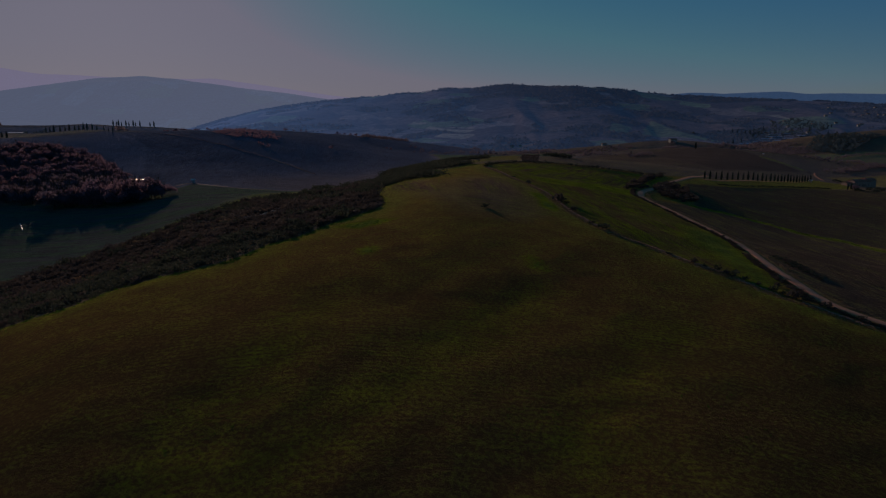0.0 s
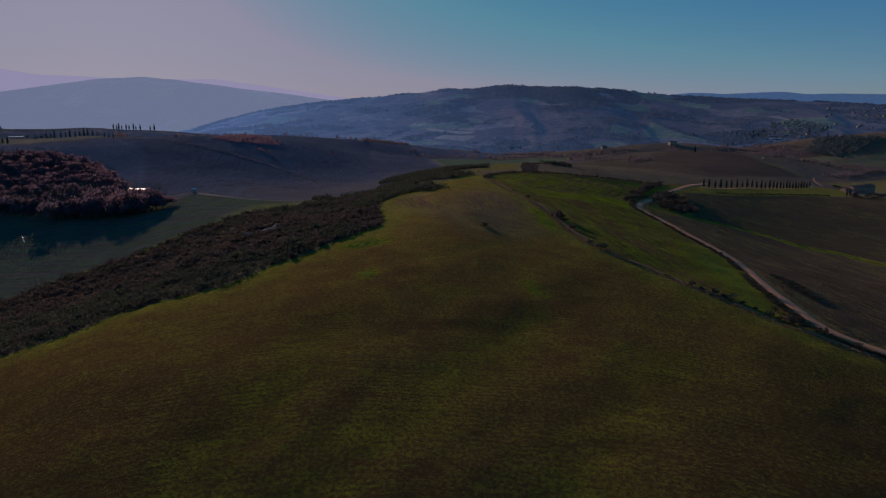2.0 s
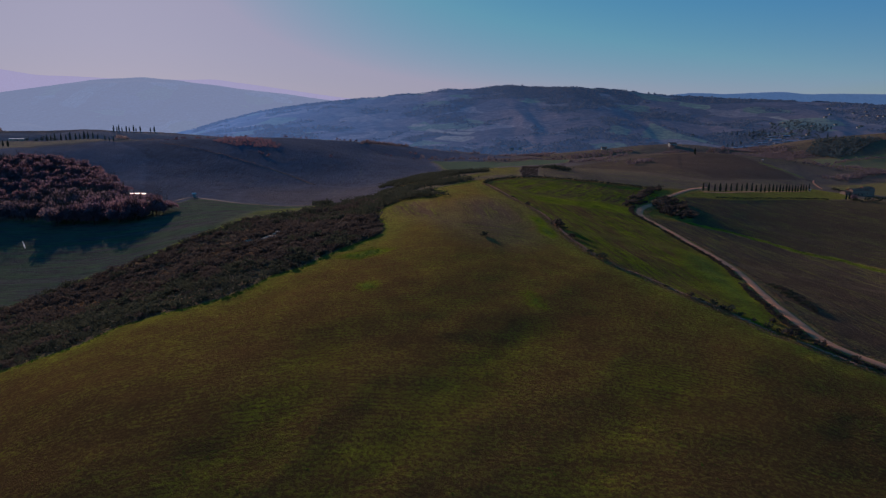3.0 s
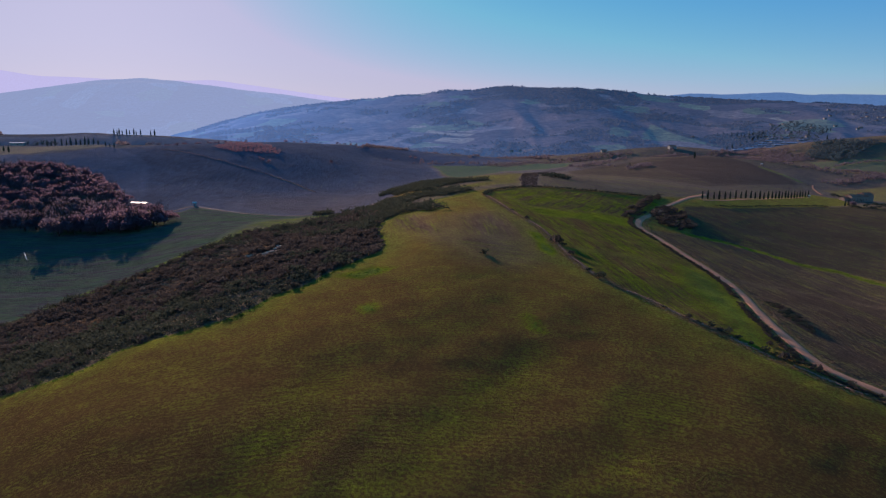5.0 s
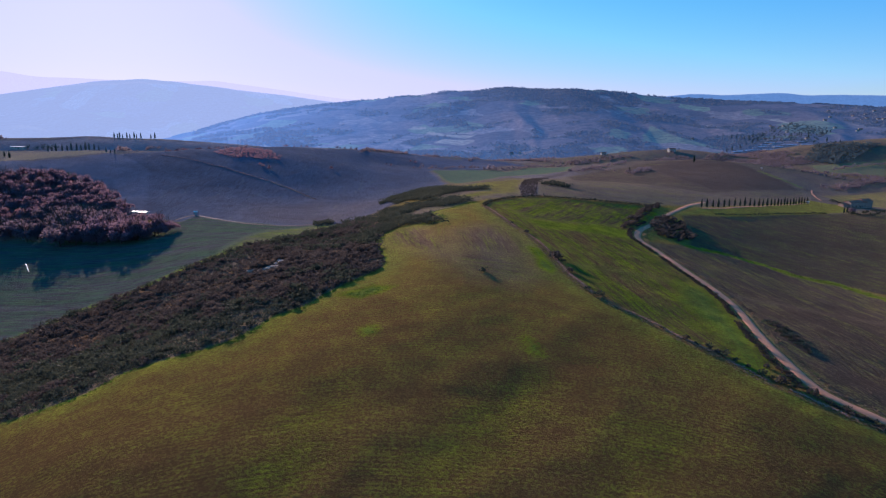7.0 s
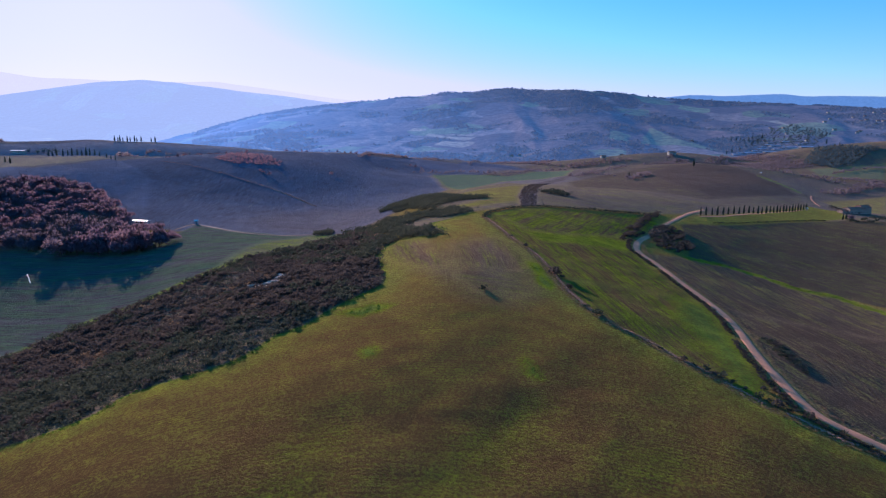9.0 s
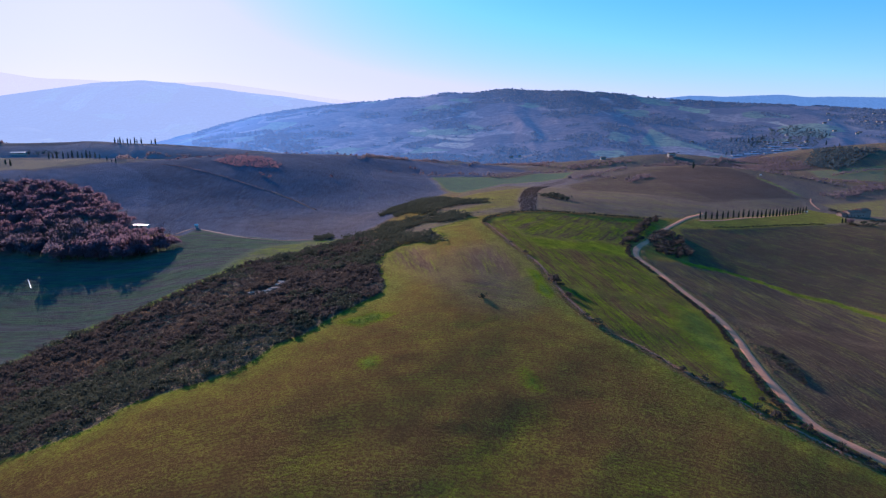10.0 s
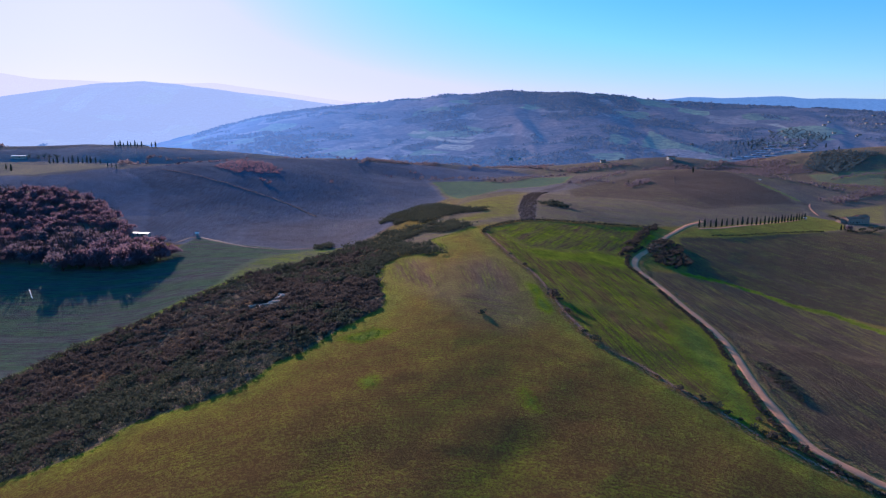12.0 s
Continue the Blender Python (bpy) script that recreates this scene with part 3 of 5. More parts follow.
def build_ground():
    bearing = np.concatenate([np.arange(-180, -42, 6.0), np.arange(-42, 42, 0.15), np.arange(42, 180, 6.0)])
    radius = np.concatenate([[0.01, 4, 8, 16, 24], np.geomspace(30, 4950, 540)])
    b, r = np.meshgrid(np.radians(bearing), radius)
    x, y = (r * np.sin(b)).ravel(), (r * np.cos(b)).ravel()
    z = ground(x, y) - 0.28 * np.exp(-(off_line(x, y, DITCH) / 1.1) ** 2)
    nb, nr = len(bearing), len(radius)
    i, j = np.meshgrid(np.arange(nr - 1), np.arange(nb), indexing="ij")
    k = (j + 1) % nb
    faces = np.stack([i * nb + j, i * nb + k, (i + 1) * nb + k, (i + 1) * nb + j], -1).reshape(-1, 4)[:, ::-1]
    me = mesh_of("ground", np.stack([x, y, z], 1), faces, LAND, True)
    # plant cover, dryness, darkness of the soil, strength of the rows
    plot = plots(x, y, 150.0, 100)
    base = np.stack([np.where(plot[:, 0] > 0.66, 0.70, 0.32 + 0.4 * plot[:, 0]), 0.25 + 0.6 * plot[:, 1], 0.7 * plot[:, 2],
                     np.full(x.shape, 0.3)], 1)
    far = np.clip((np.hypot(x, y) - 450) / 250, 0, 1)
    # blue-grey share rises with distance: haze painted into the ground colour
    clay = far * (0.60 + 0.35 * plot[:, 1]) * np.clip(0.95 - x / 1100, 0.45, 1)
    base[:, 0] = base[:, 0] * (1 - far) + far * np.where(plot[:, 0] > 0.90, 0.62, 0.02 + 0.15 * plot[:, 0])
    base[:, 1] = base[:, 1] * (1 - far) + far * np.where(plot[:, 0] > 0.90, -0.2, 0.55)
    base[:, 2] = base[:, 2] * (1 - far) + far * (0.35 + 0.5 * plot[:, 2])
    row = np.stack([x, y, np.zeros_like(x)], 1)

    def lay(loop, values, soft=1.2, angle=None, grey=0.0):
        d = inside(x, y, loop)
        w = np.clip(0.5 + (d + 1.2 * value_noise(x, y, 6, 21)) / soft, 0, 1)[:, None]
        base[:] = base * (1 - w) + np.asarray(values) * w
        clay[:] = clay * (1 - w[:, 0]) + grey * w[:, 0]
        if angle is not None:
            c, s = math.cos(radians(angle)), math.sin(radians(angle))
            turned = np.stack([x * c + y * s, -x * s + y * c, np.zeros_like(x)], 1)
            row[:] = np.where(w > 0.5, turned, row)
            base[:, 3] *= np.clip(np.abs(d + 1.2 * value_noise(x, y, 6, 21)) / 4, 0, 1)

    def verge(line, width, values):
        d = off_line(x, y, line)
        w = np.clip((width - d + 0.6 * value_noise(x, y, 4, 22)) / 1.0, 0, 1)[:, None]
        base[:] = base * (1 - w) + np.asarray(values) * w

    # fifth argument: near 1 it paints haze on far slopes, low it greys soil
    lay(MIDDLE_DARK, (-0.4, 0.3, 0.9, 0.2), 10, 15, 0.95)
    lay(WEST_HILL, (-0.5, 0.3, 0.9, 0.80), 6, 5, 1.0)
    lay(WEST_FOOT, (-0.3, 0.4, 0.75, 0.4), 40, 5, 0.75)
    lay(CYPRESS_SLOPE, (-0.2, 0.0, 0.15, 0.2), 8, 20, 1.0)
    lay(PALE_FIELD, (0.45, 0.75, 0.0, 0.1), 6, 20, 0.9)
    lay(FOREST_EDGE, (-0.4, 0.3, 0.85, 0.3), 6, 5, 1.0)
    lay(FOREST, (0.2, 0.5, 0.3, 0.0), 8, None, 0.9)
    lay(WEST_FIELD, (0.62, -0.80, 0.75, 1.1), 4, 80, 0.7)
    lay(WEST_OLIVE, (0.60, -0.15, 0.5, 0.4), 9, 60, 0.6)
    lay(GREEN_MEADOW, (0.85, -0.75, 0.4, 0.1), 6, 30, 0.8)
    lay(EAST_MEADOW, (0.62, -0.55, 0.2, 0.1), 8, None, 0.6)
    lay(FARM_MEADOW, (0.60, 0.50, 0.1, 0.2), 6, None, 0.4)
    lay(SMALL_GREEN, (0.8, -0.4, 0.5, 0.1), 4)
    lay(RIDGE, (0.22, 0.50, 0.35, 0.65), 8, 80, 0.5)
    lay(RIDGE_LIGHT, (0.62, 0.35, 0.15, 0.4), 10, 80, 0.3)
    lay(NORTH_FALLOW, (0.14, 0.60, 0.40, 0.7), 8, 70, 0.5)
    lay(DARK_HILL, (-0.05, 0.3, 0.85, 0.45), 10, 60, 0.32)
    lay(DARK_EAST, (-0.3, 0.0, 1.0, 0.3), 8, 60, 0.28)
    lay(PLOT, (-0.3, 0.5, 0.55, 0.9), 2, 20, 0.6)
    lay(SCRUB, (0.20, 0.65, 0.75, 0.0), 3, None, 0.4)
    lay(EAST_DARK, (0.02, 0.05, 1.0, 0.45), 2, 35, 0.20)
    lay(EAST_PLOUGH, (0.06, 0.55, 0.80, 0.80), 2, 12, 0.24)
    lay(LAWN, (0.90, 0.42, 0.2, 0.3), 2, 50, 0.1)
    lay(GREEN_FIELD, (0.48, 0.08, 0.45, 0.95), 1.5, 10, 0.1)
    lay(UPPER_GREEN, (0.62, 0.06, 0.5, 1.1), 4, -27, 0.2)
    lay(LUSH, (1.05, -0.22, 0.5, 0.35), 9, 10)
    lay(BAND, (1.15, 0.08, 0.5, 0.4), 7, 10)
    lay(NEAR_FIELD, (0.18, 0.12, 0.45, 0.22), 1.2)
    # crown of the field made paler and yellower: sunlight painted into its colour
    crown = np.clip((y - 165) / 50, 0, 1) * (inside(x, y, NEAR_FIELD) > 0)
    base[:, 2] -= 0.60 * crown
    base[:, 0] += 0.20 * crown
    base[:, 1] += 0.26 * crown
    # soil darkened downhill, painting in the dimmer light on the lower slope
    low = np.clip((11 - z) / 9, 0, 1) * np.clip((inside(x, y, NEAR_FIELD) + 2) / 4, 0, 1)
    base[:, 2] += 0.30 * low
    base[:, 0] -= 0.06 * low
    damp = gully(x, y) * np.clip(inside(x, y, NEAR_FIELD) / 8, 0, 1)
    base[:, 0] += 0.22 * damp - 0.03
    base[:, 1] -= 0.06 * damp
    base[:, 2] += 0.04 * damp
    lay(GREY_PATCH, (0.40, 0.40, 0.05, 1.1), 14, 10, 0.30)
    lay(BROWN_TOP, (0.28, 0.45, 0.05, 0.8), 22, 5, 0.30)
    rim = np.exp(-(np.minimum(off_line(x, y, FIELD_EDGE), off_line(x, y, DITCH)) / 9) ** 2) * (inside(x, y, NEAR_FIELD) > 0)
    base[:, 0] += 0.60 * rim
    base[:, 1] += 0.12 * rim
    base[:, 2] -= 0.35 * rim
    for loop in WEED_PATCHES:
        lay(loop, (1.1, -0.2, 0.4, 0.1), 4)
    curved = np.stack([y + x * x / 260, x, np.zeros_like(x)], 1)
    row[:] = np.where(((inside(x, y, NEAR_FIELD) > 0) & (y < 215))[:, None], curved, row)
    base[:, 3] *= np.clip(np.abs(y - 215) / 6, 0, 1)
    verge(FIELD_EDGE, 1.6, (0.85, 0.25, 0.4, 0.0))
    verge(ROCK_LINE, 2.8, (-0.6, 0.9, -0.3, 0.0))
    verge(SCRUB_LINE, 3.5, (0.95, -0.3, 0.5, 0.0))
    verge(GRASS_STRIP, 3.6, (1.15, 0.15, 0.3, 0.0))
    verge(HILL_STRIP, 3.4, (0.8, -0.6, 0.4, 0.0))
    verge(HILL_HEDGE, 1.6, (0.2, 0.3, 1.0, 0.0))
    verge(DITCH, 1.8, (0.55, 0.6, 0.5, 0.0))
    verge([(x + 1.7, y + 0.6) for x, y in DITCH], 1.0, (-0.7, 0.9, 0.05, 0.0))
    verge(HEADLAND, 2.0, (0.35, 0.9, 0.6, 0.0))
    verge(ROAD, 4.0, (0.6, 0.75, 0.45, 0.0))
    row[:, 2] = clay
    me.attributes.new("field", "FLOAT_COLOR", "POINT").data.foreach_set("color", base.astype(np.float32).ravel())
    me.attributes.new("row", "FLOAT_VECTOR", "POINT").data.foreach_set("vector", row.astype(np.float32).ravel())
    tagged(new("ground", me), "rolling farmland with green crops, stubble and ploughed soil", "ground", kind="structure")


def ribbon(name, line, width, mat, label, category, lift=0.12, step=1.5):
    """A road or track laid on the land, crowned, with sunk shoulders."""
    p = along(line, step)
    d = np.gradient(p, axis=0)
    d /= np.linalg.norm(d, axis=1)[:, None]
    side = np.stack([d[:, 1], -d[:, 0]], 1)
    cols, heights = np.array([-0.62, -0.5, -0.25, 0, 0.25, 0.5, 0.62]), np.array([-0.25, 0.0, 0.03, 0.07, 0.03, 0.0, -0.25])
    run = np.arange(len(p)) * step
    w = width * (1 + 0.10 * value_noise(run, run * 0, 7, 31) + 0.06 * value_noise(run, run * 0, 2.5, 32))
    rings = []
    for c, h in zip(cols, heights):
        q = p + side * (w * c)[:, None]
        rings.append(np.stack([q[:, 0], q[:, 1], ground(q[:, 0], q[:, 1]) + lift + h], 1))
    v = np.stack(rings, 1).reshape(-1, 3)
    n, k = len(p), len(cols)
    i, j = np.meshgrid(np.arange(n - 1), np.arange(k - 1), indexing="ij")
    f = np.stack([i * k + j, i * k + j + 1, (i + 1) * k + j + 1, (i + 1) * k + j], -1).reshape(-1, 4)
    return tagged(new(name, mesh_of(name, v, f, mat, True)), label, category, kind="structure")


build_ground()
ribbon("road", ROAD, 2.9, DIRT, "pale dusty gravel farm road winding between fields", "road")
ribbon("road_drive", DRIVE, 2.0, DIRT, "pale gravel drive along the cypress row", "road")
ribbon("road_beyond", FAR_ROAD, 1.4, DIRT, "pale gravel road beyond the farm", "road")
ribbon("farm_track", FARM_TRACK, 1.5, EARTH, "bare earth farm track below the ploughed hill", "track")
ribbon("hill_track", HILL_HEDGE[4:], 1.6, EARTH, "pale track across the ploughed hill", "track")
ribbon("field_scar", [(-221, 315), (-217, 310), (-214, 306), (-210, 301)], 0.3, SHEET, "curved pale strip lying in the green field", "strip", 0.1, 1.0)

# ---- hills that close the view ----
PLOUGH, TAN, PASTURE, FALLOW = (0.21, 0.165, 0.165), (0.48, 0.42, 0.32), (0.23, 0.29, 0.17), (0.32, 0.27, 0.26)
WINTER_WOOD, DARK_WOOD, ORANGE_EARTH, PALE_STONE = (0.180, 0.155, 0.172), (0.095, 0.130, 0.140), (0.34, 0.21, 0.12), (0.50, 0.46, 0.42)
TAN_FIELDS = (
    [(-136, 2235), (-103, 2276), (-56, 2234), (-55, 2174)],
    [(6, 2050), (29, 2061), (99, 2035), (112, 2004)],
    [(-62, 2082), (-48, 2117), (28, 2009), (103, 1971), (71, 1916), (10, 1979)],
    [(-28, 1861), (1, 1937), (86, 1876), (93, 1841), (58, 1788)],
    [(-308, 2619), (-248, 2496), (-189, 2410), (-207, 2408)],
    [(1209, 2360), (1258, 2334), (1215, 2147), (1199, 2112), (1215, 2310)],
    [(805, 1246), (868, 1273), (894, 1251), (847, 1182), (792, 1198)],
    [(-589, 1697), (-530, 1841), (-401, 1656), (-382, 1638), (-539, 1812)],
)
FALLOW_FIELDS = (
    [(590, 2556), (654, 2338), (914, 2867), (883, 2766), (630, 2360)],
    [(550, 2475), (612, 2410), (790, 2526), (595, 2383)],
    [(-230, 1739), (-162, 1880), (-105, 2113), (-37, 2069), (-81, 1996), (-152, 1751)],
    [(-393, 1688), (-324, 1926), (-174, 2019), (-169, 1958), (-278, 1846)],
    [(511, 1617), (646, 1789), (734, 1589), (641, 1534), (570, 1656)],
)
PLOUGHED_FIELDS = (
    [(285, 1835), (334, 1979), (514, 2091), (492, 1858), (464, 1989)],
    [(996, 1525), (1272, 1900), (1321, 1857), (1219, 1709)],
    [(107, 1786), (189, 1801), (340, 1809), (413, 1765), (259, 1612), (234, 1758)],
    [(727, 2250), (850, 2259), (941, 2049), (746, 1801)],
)
PASTURES = (
    [(478, 1791), (531, 1941), (569, 1876), (521, 1727)],
    [(551, 1721), (707, 2124), (698, 1846), (746, 1685), (738, 1632), (658, 1733)],
    [(-145, 1667), (-102, 1715), (-58, 1846), (17, 1759)],
    [(964, 1869), (1042, 1857), (1028, 1774), (994, 1828)],
)
BARE_EARTH = (
    [(143, 1637), (175, 1581), (207, 1607), (249, 1642), (184, 1540)],
)
STONY_PLACES = (
    [(-515, 1741), (-333, 1156), (-487, 1698), (-509, 1737)],
    [(48, 1701), (58, 1699), (75, 1655), (55, 1674)],
)
HILL_FIELDS = [(loop, tone) for loops, tone in ((TAN_FIELDS, TAN), (FALLOW_FIELDS, FALLOW), (PLOUGHED_FIELDS, PLOUGH), (PASTURES, PASTURE), (BARE_EARTH, ORANGE_EARTH), (STONY_PLACES, PALE_STONE)) for loop in loops]


def wooded(x, y):
    """Where woods stand on the hills: above 0.5."""
    v = value_noise(x, y * 0.6, 260, 61) + 0.6 * value_noise(x, y, 110, 62) + 0.25 * value_noise(x, y, 40, 63)
    w = np.clip(0.62 + 2.2 * (v - 0.02), 0, 1)
    for loop, tone in HILL_FIELDS:
        near = (np.abs(x - loop[0][0]) < 900) & (np.abs(y - loop[0][1]) < 900)
        if near.any():
            d = inside(x[near], y[near], loop)
            w[near] = w[near] * np.clip(0.5 - d / 16, 0, 1)
    return w


def land_use(x, y):
    """Base colours of the plots, the woods and the named fields of a hill's face."""
    p = plots(x, y, 120.0, 140)
    tones = np.array([PLOUGH, FALLOW, WINTER_WOOD, PASTURE, WINTER_WOOD])
    rgbs = tones[np.clip((p[:, 0] * 1.25 * 5 - 0.6).astype(int), 0, 4)] * (0.75 + 0.5 * p[:, 1:2])
    brown = (0.5 + 0.5 * np.clip(2 * value_noise(x, y * 0.5, 420, 64), -1, 1))[:, None]
    wood = np.array(WINTER_WOOD) * brown + np.array(DARK_WOOD) * (1 - brown)
    w = np.clip(wooded(x, y) * 2.4 - 0.8, 0, 1)[:, None]
    rgbs = rgbs * (1 - w) + wood * w
    for loop, tone in HILL_FIELDS:
        d = inside(x, y, loop)
        k = np.clip(0.5 + (d + 6 * value_noise(x, y, 30, 65)) / 8, 0, 1)[:, None]
        rgbs = rgbs * (1 - k) + np.array(tone) * k
    return rgbs


def hill(name, skyline, base_at, crest_at, foot, mat, label, relief=0.0, rough=0.0, step=0.12, rows=60):
    """A range of hills: its crest follows the skyline, its face falls to the foot, its back drops behind. Returns its surface."""
    bearing = np.arange(skyline[0][0], skyline[-1][0], step)
    crest = np.interp(bearing, [s[0] for s in skyline], [s[1] for s in skyline])
    wide = int(1.2 / step) | 1
    crest = np.convolve(np.pad(crest, wide // 2, "edge"), np.ones(wide) / wide, "valid")

    def surface(b, t):
        r = base_at + (crest_at - base_at) * t
        x, y = r * np.sin(np.radians(b)), r * np.cos(np.radians(b))
        high = np.interp(b, bearing, crest)
        high = high + (rough * value_noise(b * 50, b * 0, 60, 5) + rough * 0.5 * value_noise(b * 50, b * 0, 17, 6)) * np.clip(t * 8 - 7, 0, 1)
        z = foot + (high - foot) * np.where(t <= 1, t ** 1.15, 1 - (t - 1) * 3.2)
        # spurs that run down to the valley, with smaller folds between them
        lean = b + 9 * t + 2.0 * value_noise(b, t * 6, 5.0, 47)
        spur = (1.5 * value_noise(lean, t * 5, 6.5, 41) + 0.6 * value_noise(lean, t * 7, 2.8, 42)
                + 0.2 * value_noise(lean, t * 14, 1.1, 43) + 0.35 * value_noise(b, t * 20, 3.4, 44))
        return x, y, z + relief * spur * np.clip(t * (1 - t) * 4, 0, 1) ** 0.7
    s = np.concatenate([np.linspace(-0.12, 1, rows), [1.06, 1.15, 1.3]])
    b, t = np.meshgrid(bearing, s)
    x, y, z = surface(b, np.maximum(t, 0))
    lower = np.minimum(t, 0)
    z, y = z + lower * 200, y + lower * 300
    nb, ns = len(bearing), len(s)
    i, j = np.meshgrid(np.arange(ns - 1), np.arange(nb - 1), indexing="ij")
    f = np.stack([i * nb + j, i * nb + j + 1, (i + 1) * nb + j + 1, (i + 1) * nb + j], -1).reshape(-1, 4)
    me = mesh_of(name, np.stack([x, y, z], -1).reshape(-1, 3), f, mat, True)
    tagged(new(name, me), label, "hill", kind="structure")
    tones = np.ones((x.size, 4), np.float32)
    tones[:, :3] = land_use(x.ravel(), y.ravel())
    me.attributes.new("use", "FLOAT_COLOR", "POINT").data.foreach_set("color", tones.ravel())
    return surface


MAIN_SKYLINE = [(-26.4, -48), (-22.0, 15), (-16.8, 99), (-11.4, 149), (-7.4, 171), (-4.3, 190), (-1.7, 199), (-0.0, 223), (2.4, 221), (6.0, 244), (9.0, 232), (11.5, 231), (15.5, 216), (18.3, 195), (20.6, 183), (25.0, 165), (29.1, 153), (32.9, 141), (35.4, 131), (37.8, 118)]
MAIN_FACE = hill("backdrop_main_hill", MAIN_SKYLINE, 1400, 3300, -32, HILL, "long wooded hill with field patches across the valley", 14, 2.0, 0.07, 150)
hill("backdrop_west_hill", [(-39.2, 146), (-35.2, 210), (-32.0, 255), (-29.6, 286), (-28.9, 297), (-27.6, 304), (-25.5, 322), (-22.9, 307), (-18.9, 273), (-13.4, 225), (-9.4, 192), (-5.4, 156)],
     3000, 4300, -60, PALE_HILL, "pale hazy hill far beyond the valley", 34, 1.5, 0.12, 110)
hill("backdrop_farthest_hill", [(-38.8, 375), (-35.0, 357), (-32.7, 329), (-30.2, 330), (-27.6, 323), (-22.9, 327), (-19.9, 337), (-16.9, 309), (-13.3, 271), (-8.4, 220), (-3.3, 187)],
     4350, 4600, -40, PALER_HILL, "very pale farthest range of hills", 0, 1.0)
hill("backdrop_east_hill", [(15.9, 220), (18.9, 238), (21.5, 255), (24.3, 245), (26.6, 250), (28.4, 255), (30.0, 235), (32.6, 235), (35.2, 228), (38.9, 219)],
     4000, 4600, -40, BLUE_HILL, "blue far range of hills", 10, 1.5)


def land_top(x, y):
    """Height of the land or of the far hill's face, whichever is higher."""
    x, y = np.atleast_1d(np.asarray(x, float)), np.atleast_1d(np.asarray(y, float))
    t = (np.hypot(x, y) - 1400) / (3300 - 1400)
    face = MAIN_FACE(np.degrees(np.arctan2(x, y)), np.clip(t, 0, 1))[2]
    return np.maximum(ground(x, y), np.where(t > 0, face, -999))

# ---- woods on the far hill ----


def woods_on(surface, rng, count, low, high, bearings, size):
    """Places on a hill's face, thick in the woods and thin in the fields."""
    b, t = rng.uniform(*bearings, count * 3), rng.uniform(low, high, count * 3) ** 0.8
    x, y, z = surface(b, t)
    ok = wooded(x, y) + rng.normal(0, 0.12, len(x)) > 0.55
    p = np.stack([x, y, z - 0.5], 1)[ok][:count]
    return p, size * rng.uniform(0.6, 1.3, len(p))


rng = np.random.default_rng(5)
far_protos = [clump(np.random.default_rng(k), 12, 0.45, 0.55, 0.35, 0.75, 0.5, 1.0, 4) for k in range(5)]
wood_clumps = [clump(np.random.default_rng(30 + k), 44, 0.5, 0.5, 0.4, 0.36, 0.7, 1.5, 6) for k in range(6)]
p, s = woods_on(MAIN_FACE, rng, 16000, 0.02, 1.0, (-22, 37), 3.6)
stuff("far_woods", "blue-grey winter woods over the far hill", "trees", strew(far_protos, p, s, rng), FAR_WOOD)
b = rng.uniform(-14, 36, 900)
x, y, z = MAIN_FACE(b, np.full(b.shape, 0.995))
ok = value_noise(b * 40, b * 0, 22, 71) > -0.35
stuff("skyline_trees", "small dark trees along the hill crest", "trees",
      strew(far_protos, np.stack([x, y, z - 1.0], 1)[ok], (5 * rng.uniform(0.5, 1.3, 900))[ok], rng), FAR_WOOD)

# ---- woods and hedges of the valley ----
VALLEY_WOODS = (
    [(818, 1733), (879, 1834), (1220, 2174), (1231, 1965), (1000, 1666), (870, 1711)],
    [(659, 1122), (760, 1262), (812, 1237), (848, 1190), (792, 1153), (681, 1057)],
    [(441, 714), (508, 761), (631, 873), (560, 773), (461, 698)],
    [(247, 1233), (355, 1216), (369, 1189), (246, 1175)],
    [(211, 718), (273, 825), (270, 795), (211, 693)],
)
BROWN_WOODS = (
    [(480, 1141), (683, 1358), (688, 1174), (657, 1083), (534, 1036), (487, 1106)],
    [(367, 1148), (448, 1166), (468, 1135), (354, 966)],
    [(104, 1463), (216, 1495), (289, 1449), (207, 1272)],
    [(-119, 904), (-89, 1538), (23, 1491), (-54, 929)],
)
VALLEY_HEDGES = (
    [(160, 757), (220, 858), (291, 963)],
    [(399, 1147), (428, 1170), (448, 1203)],
    [(503, 825), (580, 871), (672, 931)],
    [(632, 994), (712, 1046), (771, 1067)],
    [(425, 889), (460, 876), (492, 832), (522, 783)],
    [(432, 1123), (488, 1134), (531, 1070), (574, 1005)],
    [(52, 1204), (129, 1447), (207, 1272), (260, 1189)],
)
MEADOW_HEDGES = (
    [(-113, 856), (-115, 1501), (-4, 1251), (89, 1443)],
    [(-333, 636), (-463, 963), (-437, 983), (-409, 1006)],
    [(-716, 999), (-1725, 2683), (-1582, 2868)],
    [(-36, 799), (-10, 799), (12, 830), (35, 830), (58, 822), (79, 810), (107, 848), (150, 940), (205, 1000)],
    [(184, 809), (201, 816), (211, 783), (216, 770)],
)
brush = np.concatenate([on_ground(*scatter(rng, loop, 5.5, lambda x, y: value_noise(x, y, 45, 33) > -0.45)) for loop in BROWN_WOODS])
stuff("valley_brush", "low mauve-brown winter brush over the valley", "scrub", strew(wood_clumps, brush, rng.uniform(1.2, 2.8, len(brush)), rng), VALLEY_WOOD)
dark_places = np.concatenate([on_ground(*scatter(rng, loop, gap)) for loop, gap in zip(VALLEY_WOODS, (15.0, 7.0))])
